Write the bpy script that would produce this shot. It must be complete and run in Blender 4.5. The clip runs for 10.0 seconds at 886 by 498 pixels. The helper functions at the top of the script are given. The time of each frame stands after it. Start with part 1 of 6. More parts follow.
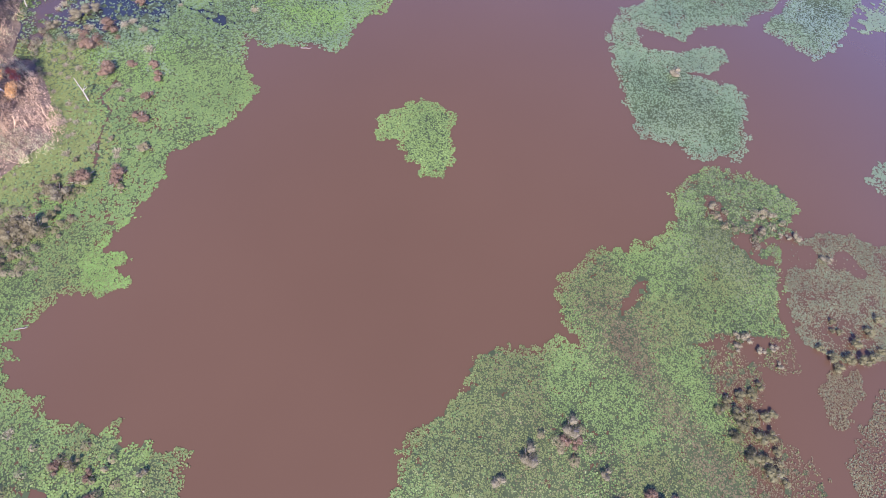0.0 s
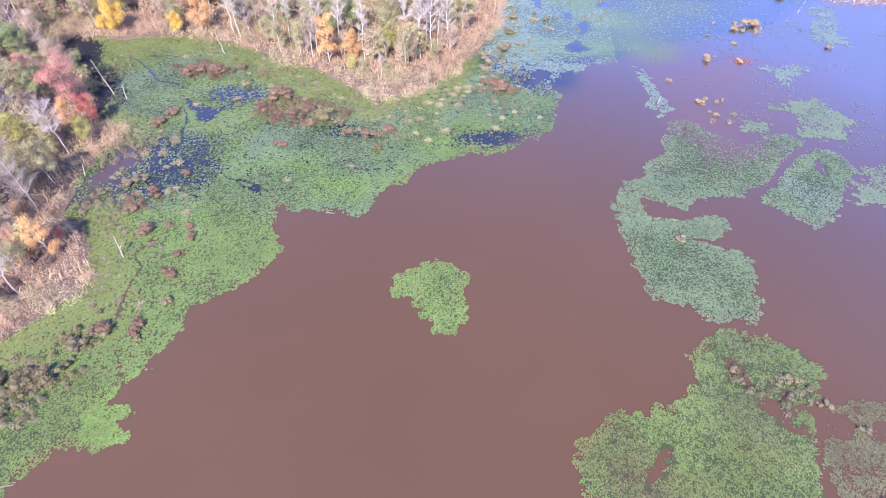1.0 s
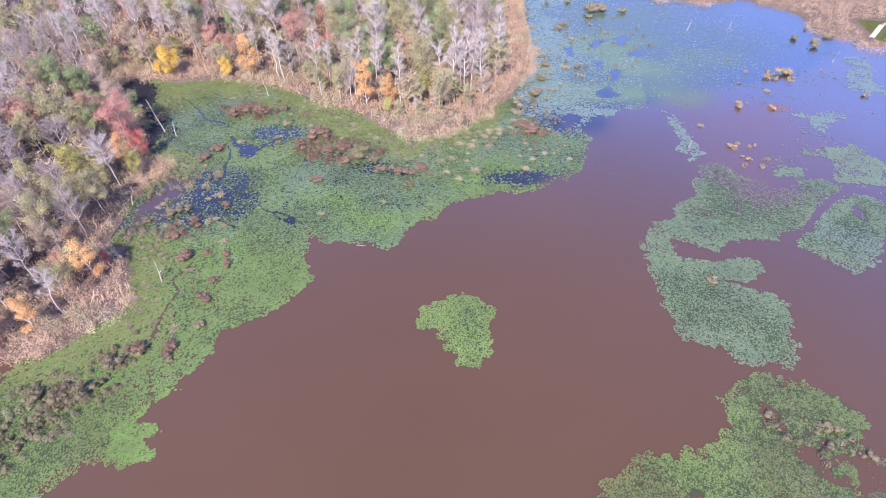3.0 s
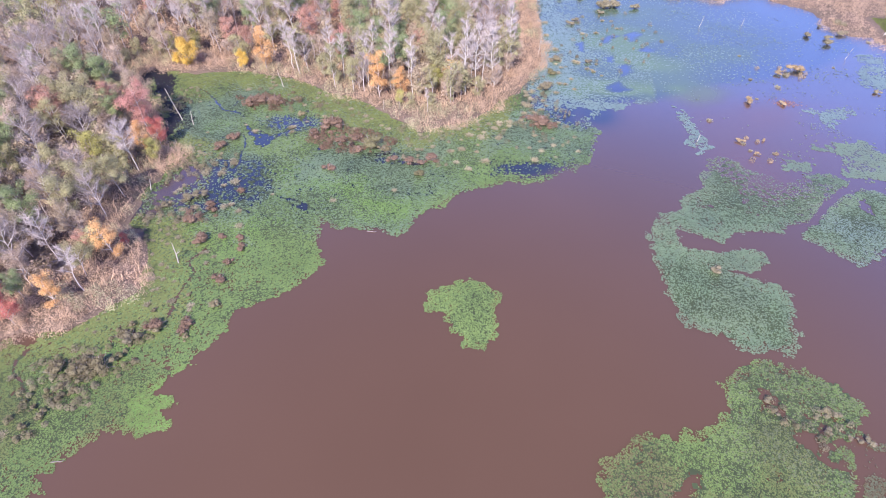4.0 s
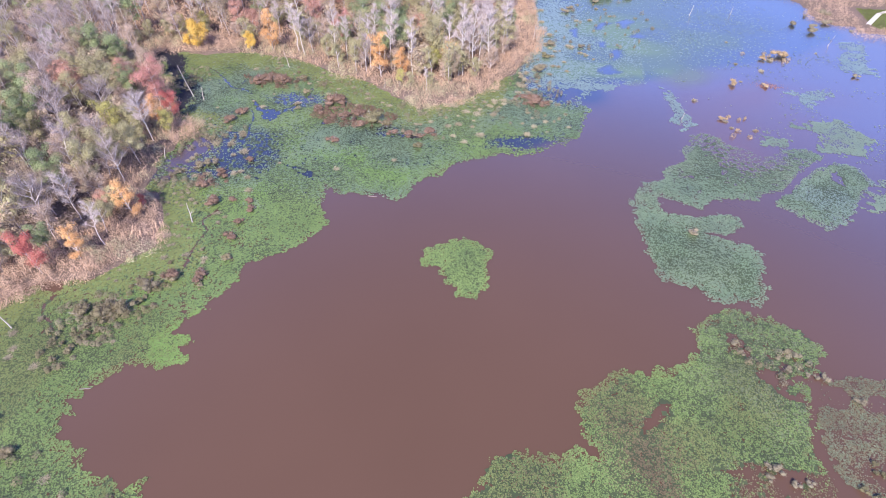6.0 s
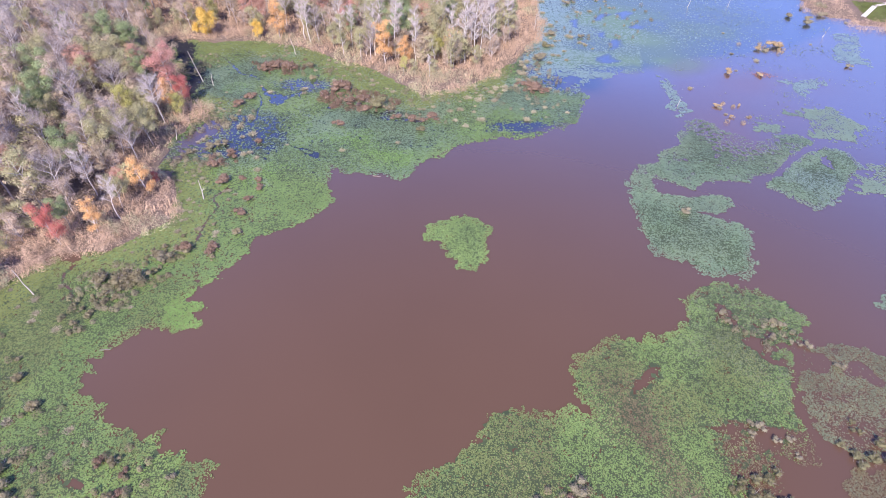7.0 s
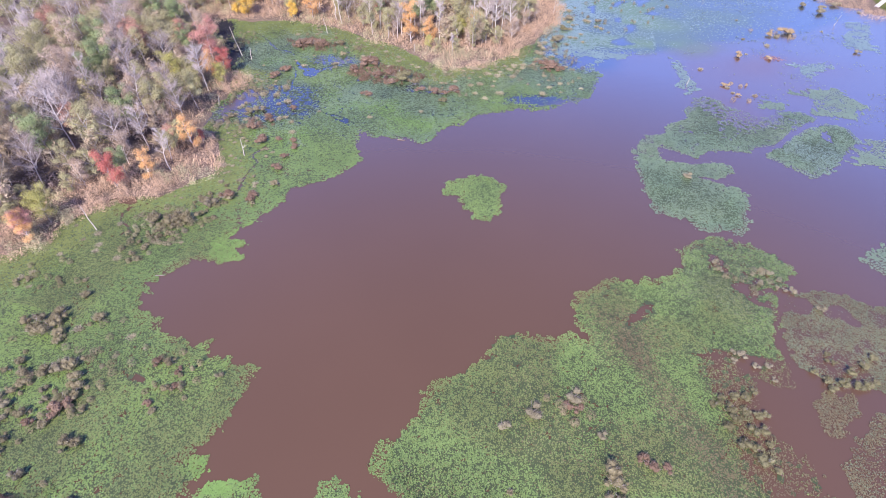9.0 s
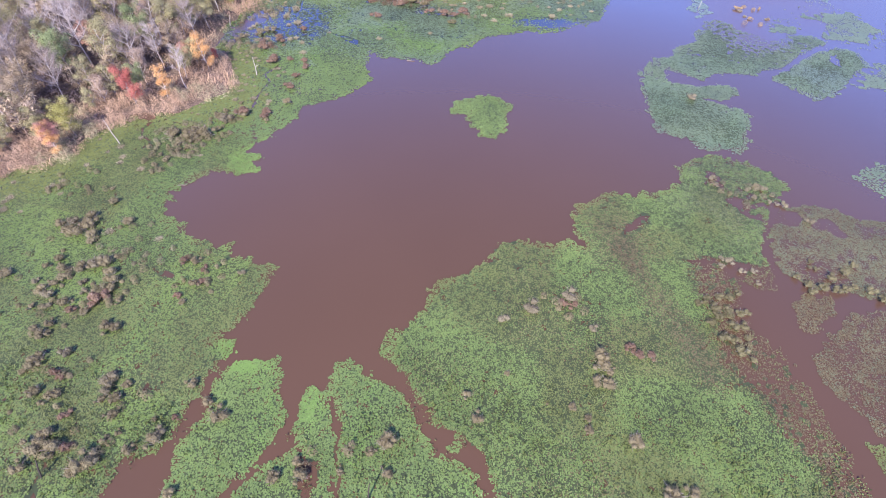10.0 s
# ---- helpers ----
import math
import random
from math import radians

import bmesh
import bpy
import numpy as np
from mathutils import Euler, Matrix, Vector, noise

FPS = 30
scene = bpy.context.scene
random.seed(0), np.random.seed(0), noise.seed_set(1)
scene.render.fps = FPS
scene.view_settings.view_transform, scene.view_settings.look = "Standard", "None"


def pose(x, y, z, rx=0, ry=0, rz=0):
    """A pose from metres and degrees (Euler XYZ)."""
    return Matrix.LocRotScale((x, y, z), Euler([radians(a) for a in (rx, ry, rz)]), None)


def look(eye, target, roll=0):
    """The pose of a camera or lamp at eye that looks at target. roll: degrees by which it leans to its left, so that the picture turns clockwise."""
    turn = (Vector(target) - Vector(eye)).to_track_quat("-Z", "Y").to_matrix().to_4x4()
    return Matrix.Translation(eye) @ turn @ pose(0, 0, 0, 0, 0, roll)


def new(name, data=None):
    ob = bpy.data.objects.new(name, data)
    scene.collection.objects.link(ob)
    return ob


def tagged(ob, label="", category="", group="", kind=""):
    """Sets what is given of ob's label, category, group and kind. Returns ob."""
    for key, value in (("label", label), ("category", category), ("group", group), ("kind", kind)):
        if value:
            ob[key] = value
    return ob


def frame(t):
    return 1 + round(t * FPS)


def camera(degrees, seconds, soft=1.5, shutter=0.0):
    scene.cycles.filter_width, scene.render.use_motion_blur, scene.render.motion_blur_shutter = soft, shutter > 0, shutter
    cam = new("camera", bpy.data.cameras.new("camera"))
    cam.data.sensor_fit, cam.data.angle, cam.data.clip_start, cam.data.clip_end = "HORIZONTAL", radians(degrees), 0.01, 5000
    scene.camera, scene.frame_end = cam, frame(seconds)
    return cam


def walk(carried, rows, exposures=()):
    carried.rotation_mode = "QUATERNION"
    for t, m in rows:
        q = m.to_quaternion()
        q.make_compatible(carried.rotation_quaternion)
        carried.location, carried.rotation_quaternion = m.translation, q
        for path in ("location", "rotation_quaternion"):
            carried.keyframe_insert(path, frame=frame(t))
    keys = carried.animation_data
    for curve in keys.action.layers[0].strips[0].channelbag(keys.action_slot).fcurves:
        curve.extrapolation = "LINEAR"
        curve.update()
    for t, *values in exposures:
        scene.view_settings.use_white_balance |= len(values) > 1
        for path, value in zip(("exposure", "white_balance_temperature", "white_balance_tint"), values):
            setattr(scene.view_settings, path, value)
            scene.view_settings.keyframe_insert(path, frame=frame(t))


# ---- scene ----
cam = camera(77.8, 10.0, soft=0.9)
PATH = [
    (0, (-0.092, -4.302, 61.55), (-0.067, -3.433, 59.749), 5.6),
    (0.5, (0.206, -4.83, 61.414), (0.191, -3.82, 59.687), 3.9),
    (0.8, (0.42, -5.004, 61.357), (0.362, -3.852, 59.723), 1.9),
    (1, (0.563, -5.132, 61.316), (0.479, -3.781, 59.844), 2.2),
    (1.5, (0.894, -5.742, 61.075), (0.762, -4.289, 59.707), 1.4),
    (2, (1.06, -6.014, 60.869), (0.896, -4.559, 59.507), 0.9),
    (2.5, (1.228, -6.374, 60.718), (1.038, -4.914, 59.364), 0.6),
    (4, (2.323, -9.779, 60.464), (2.07, -8.331, 59.108), 0.2),
    (4.5, (2.877, -11.571, 60.418), (2.617, -10.127, 59.06), 0.3),
    (5, (3.489, -13.655, 60.343), (3.23, -12.211, 58.985), 0.4),
    (5.5, (4.087, -15.951, 60.235), (3.838, -14.504, 58.876), 0.5),
    (6.8, (5.358, -22.418, 59.894), (5.096, -20.973, 58.536), 0.9),
    (7, (5.556, -23.466, 59.882), (5.298, -22.026, 58.519), 0.8),
    (7.5, (6.045, -26.161, 59.825), (5.772, -24.724, 58.46), 0.8),
    (8, (6.61, -28.936, 59.757), (6.321, -27.504, 58.391), 0.8),
    (8.5, (7.313, -31.886, 59.708), (7.007, -30.458, 58.342), 0.8),
    (9, (8.069, -34.905, 59.625), (7.747, -33.479, 58.261), 0.6),
    (9.5, (8.91, -38.03, 59.476), (8.573, -36.605, 58.114), 0.4),
    (10, (10.006, -41.39, 59.257), (9.688, -40.112, 57.752), 0.3),
]
walk(cam, [(t, look(eye, target, roll)) for t, eye, target, roll in PATH],
     exposures=[(0.0, 1.09, 6150, 21), (0.5, 1.21, 6150, 21), (1.0, 1.27, 6150, 21), (1.5, 1.13, 6150, 21), (2.5, 1.01, 6150, 21), (9.5, 0.99, 6150, 21), (10.0, 0.99, 6150, 21)])

# ---- light ----
SUN_ELEV, SUN_AZ = 44.0, 184.0          # degrees; azimuth clockwise from +y
world = bpy.data.worlds.new("sky")
scene.world = world
world.use_nodes = True
wn = world.node_tree
sky = wn.nodes.new("ShaderNodeTexSky")
sky.sky_type, sky.sun_disc = "NISHITA", False
sky.sun_elevation, sky.sun_rotation = radians(SUN_ELEV), radians(SUN_AZ)
sky.air_density, sky.dust_density, sky.ozone_density = 1.1, 0.05, 5.5
deep_blue = wn.nodes.new("ShaderNodeHueSaturation")     # a clear, deep autumn blue
deep_blue.inputs["Saturation"].default_value, deep_blue.inputs["Hue"].default_value = 1.05, 0.525
wn.links.new(sky.outputs["Color"], deep_blue.inputs["Color"])
wn.links.new(deep_blue.outputs["Color"], wn.nodes["Background"].inputs["Color"])
wn.nodes["Background"].inputs["Strength"].default_value = 0.15
sun_data = bpy.data.lights.new("sun", "SUN")
sun_data.energy, sun_data.angle, sun_data.color = 3.4, radians(0.5), (1.0, 0.93, 0.84)
sun = new("sun", sun_data)
_e, _a = radians(SUN_ELEV), radians(SUN_AZ)
sun.matrix_world = look((300 * math.cos(_e) * math.sin(_a), 300 * math.cos(_e) * math.cos(_a), 300 * math.sin(_e)), (0, 0, 0))

# ---- small tools ----
rng = np.random.default_rng(7)


def vnoise(x, y, size, seed=0):
    """Smooth value noise in 0..1 on the plan, with cells of that size."""
    x, y = np.asarray(x, float) / size, np.asarray(y, float) / size
    xi, yi = np.floor(x).astype(np.int64), np.floor(y).astype(np.int64)
    fx, fy = x - xi, y - yi
    fx, fy = fx * fx * (3 - 2 * fx), fy * fy * (3 - 2 * fy)

    def h(i, j):
        n = (i * 374761393 + j * 668265263 + seed * 1274126177) & 0xFFFFFFFF
        n = ((n ^ (n >> 13)) * 1274126177) & 0xFFFFFFFF
        return ((n ^ (n >> 16)) & 0xFFFF) / 65535.0
    a, b, c, d = h(xi, yi), h(xi + 1, yi), h(xi, yi + 1), h(xi + 1, yi + 1)
    return (a * (1 - fx) + b * fx) * (1 - fy) + (c * (1 - fx) + d * fx) * fy


def inside(poly, x, y):
    """Which plan points lie in the polygon."""
    p = np.asarray(poly, float)
    hit = np.zeros(np.shape(x), bool)
    for (x0, y0), (x1, y1) in zip(p, np.roll(p, -1, 0)):
        if y0 == y1:
            continue
        cross = ((y0 > y) != (y1 > y)) & (x < (x1 - x0) * (y - y0) / (y1 - y0) + x0)
        hit ^= cross
    return hit


def edge_distance(poly, x, y):
    """Distance to the polygon's outline: plus inside, minus outside."""
    p = np.asarray(poly, float)
    best = np.full(np.shape(x), 1e9)
    for (x0, y0), (x1, y1) in zip(p, np.roll(p, -1, 0)):
        dx, dy = x1 - x0, y1 - y0
        s = np.clip(((x - x0) * dx + (y - y0) * dy) / max(dx * dx + dy * dy, 1e-9), 0, 1)
        best = np.minimum(best, np.hypot(x - x0 - s * dx, y - y0 - s * dy))
    return np.where(inside(poly, x, y), best, -best)


def mesh_of(name, verts, sizes, loops, mat, smooth=False):
    """A mesh from flat arrays: vertices (n, 3), corners of each face, corner indices."""
    me = bpy.data.meshes.new(name)
    verts, sizes, loops = np.asarray(verts, np.float32), np.asarray(sizes, np.int32), np.asarray(loops, np.int32)
    me.vertices.add(len(verts))
    me.vertices.foreach_set("co", verts.ravel())
    me.loops.add(len(loops))
    me.loops.foreach_set("vertex_index", loops)
    me.polygons.add(len(sizes))
    me.polygons.foreach_set("loop_start", np.concatenate(([0], np.cumsum(sizes)[:-1])).astype(np.int32))
    if smooth:
        me.polygons.foreach_set("use_smooth", np.ones(len(sizes), bool))
    me.update(calc_edges=True)
    me.materials.append(mat)
    return me


class Soup:
    """Collects loose pieces of geometry for one mesh."""

    def __init__(self):
        self.v, self.s, self.l, self.n = [], [], [], 0

    def add(self, verts, k):
        """Pieces of one k-cornered face each: verts (m, k, 3)."""
        verts = np.asarray(verts, float)
        m = len(verts)
        self.v.append(verts.reshape(-1, 3))
        self.s.append(np.full(m, k))
        self.l.append(np.arange(m * k) + self.n)
        self.n += m * k

    def tube(self, points, radii, sides=4):
        """A tapered tube along points, closed at its end."""
        points, radii = np.asarray(points, float), np.asarray(radii, float)
        d = np.gradient(points, axis=0)
        d /= np.linalg.norm(d, axis=1, keepdims=True) + 1e-9
        ref = np.where(np.abs(d[:, 2:3]) > 0.9, np.array([[1.0, 0, 0]]), np.array([[0, 0, 1.0]]))
        u = np.cross(d, ref)
        u /= np.linalg.norm(u, axis=1, keepdims=True) + 1e-9
        w = np.cross(d, u)
        a = np.arange(sides) * 2 * math.pi / sides
        ring = points[:, None] + radii[:, None, None] * (np.cos(a)[None, :, None] * u[:, None] + np.sin(a)[None, :, None] * w[:, None])
        k = len(points)
        idx = np.arange(k * sides).reshape(k, sides) + self.n
        q = np.stack([idx[:-1], np.roll(idx[:-1], -1, 1), np.roll(idx[1:], -1, 1), idx[1:]], -1).reshape(-1)
        self.v.append(ring.reshape(-1, 3))
        self.s += [np.full((k - 1) * sides, 4), np.array([sides])]
        self.l += [q, idx[-1]]
        self.n += k * sides

    def mesh(self, name, mat, smooth=False):
        return mesh_of(name, np.concatenate(self.v), np.concatenate(self.s), np.concatenate(self.l), mat, smooth)


def part(name, me, parent, label=""):
    ob = new(name, me)
    ob.parent = parent
    return tagged(ob, label)


# ---- materials ----
def material(name):
    m = bpy.data.materials.new(name)
    m.use_nodes = True
    return m, m.node_tree, m.node_tree.nodes["Principled BSDF"]


def node(tree, kind, **values):
    n = tree.nodes.new(kind)
    for key, value in values.items():
        n.inputs[key].default_value = value
    return n


def ramp(tree, source, stops):
    r = tree.nodes.new("ShaderNodeValToRGB")
    while len(r.color_ramp.elements) < len(stops):
        r.color_ramp.elements.new(0.5)
    for e, (at, col) in zip(r.color_ramp.elements, stops):
        e.position, e.color = at, (*col, 1)
    tree.links.new(source, r.inputs["Fac"])
    return r.outputs["Color"]


def mix(tree, fac, a, b, mode="MIX"):
    m = tree.nodes.new("ShaderNodeMix")
    m.data_type, m.blend_type = "RGBA", mode
    for value, socket in ((fac, m.inputs[0]), (a, m.inputs[6]), (b, m.inputs[7])):
        if isinstance(value, (int, float)):
            socket.default_value = value
        elif isinstance(value, tuple):
            socket.default_value = (*value, 1)
        else:
            tree.links.new(value, socket)
    return m.outputs[2]


def place_noise(tree, scale, detail=3.0, rough=0.55):
    geo = tree.nodes.new("ShaderNodeNewGeometry")
    n = node(tree, "ShaderNodeTexNoise", Scale=scale, Detail=detail, Roughness=rough)
    tree.links.new(geo.outputs["Position"], n.inputs["Vector"])
    return n.outputs["Fac"]


def leaf_material(name, young, main, old, rough=0.42, patch=0.12, gloss=0.4, wax=0.0):
    """Leaves that float or hang: each leaf has its own tint, and the stand changes over metres."""
    m, t, p = material(name)
    geo = t.nodes.new("ShaderNodeNewGeometry")
    one = ramp(t, geo.outputs["Random Per Island"], [(0.0, old), (0.22, main), (0.7, main), (1.0, young)])
    wide = ramp(t, place_noise(t, patch), [(0.3, old), (0.5, main), (0.72, young)])
    t.links.new(mix(t, 0.6, one, wide), p.inputs["Base Color"])
    p.inputs["Roughness"].default_value = rough
    p.inputs["Specular IOR Level"].default_value = gloss
    p.inputs["Coat Weight"].default_value, p.inputs["Coat Roughness"].default_value = wax, 0.3
    return m


def crown_material(name, light, main, dark, rough=0.65):
    """Tree and shrub foliage: leaf by leaf, and each plant a little apart from the next."""
    m, t, p = material(name)
    geo = t.nodes.new("ShaderNodeNewGeometry")
    one = ramp(t, geo.outputs["Random Per Island"], [(0.0, dark), (0.45, main), (1.0, light)])
    tree = ramp(t, place_noise(t, 0.22, 1.0), [(0.3, dark), (0.5, main), (0.7, light)])
    t.links.new(mix(t, 0.68, one, tree), p.inputs["Base Color"])
    p.inputs["Roughness"].default_value = rough
    p.inputs["Specular IOR Level"].default_value = 0.2
    return m


def bark_material(name, light, dark):
    m, t, p = material(name)
    info = t.nodes.new("ShaderNodeObjectInfo")
    grain = ramp(t, place_noise(t, 3.0, 5.0), [(0.3, dark), (0.65, light)])
    tree = ramp(t, info.outputs["Random"], [(0.0, dark), (0.6, light)])
    t.links.new(mix(t, 0.4, grain, tree), p.inputs["Base Color"])
    p.inputs["Roughness"].default_value = 0.85
    p.inputs["Specular IOR Level"].default_value = 0.2
    return m


def water_material():
    """Pond water: brown silt in the open basin, clear and dark over the weedy shallows."""
    m, t, p = material("pond_water")
    silt = t.nodes.new("ShaderNodeAttribute")
    silt.attribute_name = "silt"
    brown = ramp(t, place_noise(t, 0.02, 3.0), [(0.3, WATER_A), (0.7, WATER_B)])
    weed = t.nodes.new("ShaderNodeAttribute")
    weed.attribute_name = "weed"
    stems = t.nodes.new("ShaderNodeAttribute")
    stems.attribute_name = "stems"
    bed = mix(t, stems.outputs["Fac"], mix(t, silt.outputs["Fac"], WATER_CLEAR, brown), WATER_STEMS)
    t.links.new(mix(t, weed.outputs["Fac"], bed, WATER_WEED), p.inputs["Base Color"])
    p.inputs["Roughness"].default_value = 0.9
    p.inputs["Specular IOR Level"].default_value = 0.0
    geo = t.nodes.new("ShaderNodeNewGeometry")
    n = node(t, "ShaderNodeTexNoise", Scale=1.3, Detail=3.0)
    b = node(t, "ShaderNodeBump", Strength=0.08, Distance=0.05)
    t.links.new(geo.outputs["Position"], n.inputs["Vector"])
    t.links.new(n.outputs["Fac"], b.inputs["Height"])
    # gloss that grows towards grazing views, as on wind-ruffled water
    gloss = node(t, "ShaderNodeBsdfGlossy", Roughness=0.22)
    fresnel = node(t, "ShaderNodeFresnel", IOR=1.333)
    gain = t.nodes.new("ShaderNodeMath")
    gain.operation, gain.use_clamp = "MULTIPLY_ADD", True
    gain.inputs[1].default_value, gain.inputs[2].default_value = WATER_GLOSS, -0.02 * WATER_GLOSS
    most = t.nodes.new("ShaderNodeMath")
    most.operation = "MINIMUM"
    most.inputs[1].default_value = 0.62
    t.links.new(gain.outputs[0], most.inputs[0])
    calm = t.nodes.new("ShaderNodeMath")                 # weed at the surface breaks the mirror
    calm.operation = "MULTIPLY_ADD"
    calm.inputs[1].default_value, calm.inputs[2].default_value = -0.75, 1.0
    t.links.new(weed.outputs["Fac"], calm.inputs[0])
    share = t.nodes.new("ShaderNodeMath")
    share.operation = "MULTIPLY"
    t.links.new(most.outputs[0], share.inputs[0])
    rough = t.nodes.new("ShaderNodeMath")
    rough.operation = "MULTIPLY_ADD"
    rough.inputs[1].default_value = -0.3
    t.links.new(stems.outputs["Fac"], rough.inputs[0])
    t.links.new(calm.outputs[0], rough.inputs[2])
    t.links.new(rough.outputs[0], share.inputs[1])
    both = t.nodes.new("ShaderNodeMixShader")
    for source, target in ((b.outputs["Normal"], gloss.inputs["Normal"]), (b.outputs["Normal"], fresnel.inputs["Normal"]), (fresnel.outputs[0], gain.inputs[0]),
                           (share.outputs[0], both.inputs[0]), (p.outputs[0], both.inputs[1]), (gloss.outputs[0], both.inputs[2]), (both.outputs[0], t.nodes["Material Output"].inputs[0])):
        t.links.new(source, target)
    return m


def ground_material():
    m, t, p = material("leaf_litter_ground")
    fine = ramp(t, place_noise(t, 1.5, 6.0, 0.7), [(0.3, (0.12, 0.087, 0.065)), (0.55, (0.24, 0.175, 0.13)), (0.75, (0.36, 0.265, 0.195))])
    wide = ramp(t, place_noise(t, 0.08), [(0.35, (0.13, 0.105, 0.066)), (0.65, (0.23, 0.16, 0.12))])
    t.links.new(mix(t, 0.5, fine, wide), p.inputs["Base Color"])
    p.inputs["Roughness"].default_value = 0.95
    p.inputs["Specular IOR Level"].default_value = 0.1
    b = node(t, "ShaderNodeBump", Strength=0.6, Distance=0.3)
    t.links.new(place_noise(t, 2.0, 5.0), b.inputs["Height"])
    t.links.new(b.outputs["Normal"], p.inputs["Normal"])
    return m


WATER_STEMS = (0.17, 0.093, 0.074)
WATER_A, WATER_B, WATER_CLEAR, WATER_WEED, WATER_GLOSS = (0.119, 0.068, 0.042), (0.133, 0.076, 0.047), (0.025, 0.03, 0.032), (0.15, 0.225, 0.125), 7.8
M_WATER, M_GROUND = water_material(), ground_material()
M_LILY = leaf_material("lily_leaf", (0.236, 0.33, 0.09), (0.183, 0.262, 0.072), (0.13, 0.19, 0.056))
M_LILY_OLIVE = leaf_material("lily_leaf_olive", (0.228, 0.265, 0.083), (0.178, 0.207, 0.064), (0.128, 0.147, 0.049))
M_LILY_DEEP = leaf_material("lily_leaf_deep", (0.21, 0.298, 0.125), (0.162, 0.236, 0.1), (0.113, 0.17, 0.079), 0.34, 0.12, 0.9, 0.55)
M_LILY_BRIGHT = leaf_material("lily_leaf_bright", (0.225, 0.36, 0.085), (0.19, 0.31, 0.07), (0.15, 0.245, 0.055))
M_LILY_DRY = leaf_material("lily_leaf_dry", (0.215, 0.185, 0.085), (0.172, 0.135, 0.064), (0.118, 0.084, 0.046))
M_LILY_GREY = leaf_material("lily_leaf_grey", (0.215, 0.24, 0.125), (0.168, 0.19, 0.098), (0.122, 0.137, 0.071))
M_LILY_LIME = leaf_material("lily_leaf_lime", (0.235, 0.325, 0.084), (0.192, 0.272, 0.069), (0.145, 0.207, 0.054))
# dark olive layer that fills the gaps between the lily leaves
M_GAP_LEAF = leaf_material("gap_leaf", (0.092, 0.118, 0.042), (0.064, 0.083, 0.031), (0.04, 0.051, 0.022))
M_MAT = leaf_material("leaf_mat", (0.178, 0.262, 0.08), (0.147, 0.218, 0.066), (0.115, 0.172, 0.053))
M_MAT_TEAL = leaf_material("leaf_mat_teal", (0.215, 0.278, 0.125), (0.176, 0.232, 0.107), (0.133, 0.182, 0.088), 0.34, 0.12, 0.9, 0.42)
# waxy coat, with the sky's sheen also mixed into the pale base colour
M_MAT_SHEEN = leaf_material("far_leaf_sheen", (0.225, 0.30, 0.185), (0.195, 0.265, 0.165), (0.16, 0.225, 0.14), 0.3, 0.12, 1.0, 0.9)
M_DUCKWEED = leaf_material("duckweed", (0.238, 0.272, 0.09), (0.19, 0.22, 0.073), (0.145, 0.165, 0.059), 0.8, 0.25, 0.1)
M_BARK_WHITE = bark_material("white_bark", (0.74, 0.68, 0.60), (0.55, 0.49, 0.42))
M_BARK_PALE = bark_material("pale_bark", (0.70, 0.62, 0.56), (0.50, 0.435, 0.39))
M_BARK = bark_material("grey_bark", (0.55, 0.47, 0.43), (0.31, 0.26, 0.235))
M_TWIG = crown_material("bare_twigs", (0.72, 0.61, 0.535), (0.585, 0.495, 0.432), (0.43, 0.362, 0.314), 0.85)
M_TWIG_DARK = crown_material("brown_twigs", (0.52, 0.425, 0.37), (0.42, 0.34, 0.295), (0.30, 0.24, 0.208), 0.85)
CROWNS = {
    "olive": crown_material("olive_foliage", (0.53, 0.48, 0.245), (0.41, 0.37, 0.185), (0.27, 0.245, 0.12)),
    "green": crown_material("green_foliage", (0.37, 0.43, 0.19), (0.275, 0.33, 0.145), (0.175, 0.215, 0.095)),
    "tan": crown_material("tan_foliage", (0.66, 0.505, 0.365), (0.52, 0.39, 0.277), (0.36, 0.26, 0.183)),
    "drab": crown_material("drab_foliage", (0.58, 0.46, 0.30), (0.45, 0.35, 0.225), (0.295, 0.225, 0.14)),
    "russet": crown_material("russet_foliage", (0.70, 0.40, 0.28), (0.56, 0.30, 0.205), (0.37, 0.195, 0.135)),
    "yellow": crown_material("yellow_foliage", (0.88, 0.62, 0.16), (0.78, 0.51, 0.10), (0.55, 0.36, 0.08)),
    "lime": crown_material("lime_foliage", (0.56, 0.51, 0.16), (0.43, 0.395, 0.12), (0.27, 0.255, 0.08)),
    "orange": crown_material("orange_foliage", (0.86, 0.54, 0.24), (0.75, 0.42, 0.165), (0.54, 0.29, 0.12)),
    "red": crown_material("red_foliage", (0.68, 0.25, 0.19), (0.57, 0.175, 0.13), (0.38, 0.105, 0.08)),
    "rose": crown_material("rose_foliage", (0.70, 0.385, 0.30), (0.58, 0.28, 0.215), (0.40, 0.18, 0.14)),
}
M_BRUSH = crown_material("dry_brush", (0.73, 0.515, 0.335), (0.615, 0.425, 0.27), (0.47, 0.32, 0.203), 0.9)
M_BRUSH_GREEN = crown_material("greenish_brush", (0.66, 0.60, 0.33), (0.52, 0.465, 0.26), (0.34, 0.30, 0.17), 0.9)
# brown stems, darkened to carry the deep shade between the western trees
M_UNDER_SHADE = crown_material("undergrowth_shade", (0.46, 0.35, 0.28), (0.35, 0.262, 0.208), (0.22, 0.162, 0.128), 0.9)
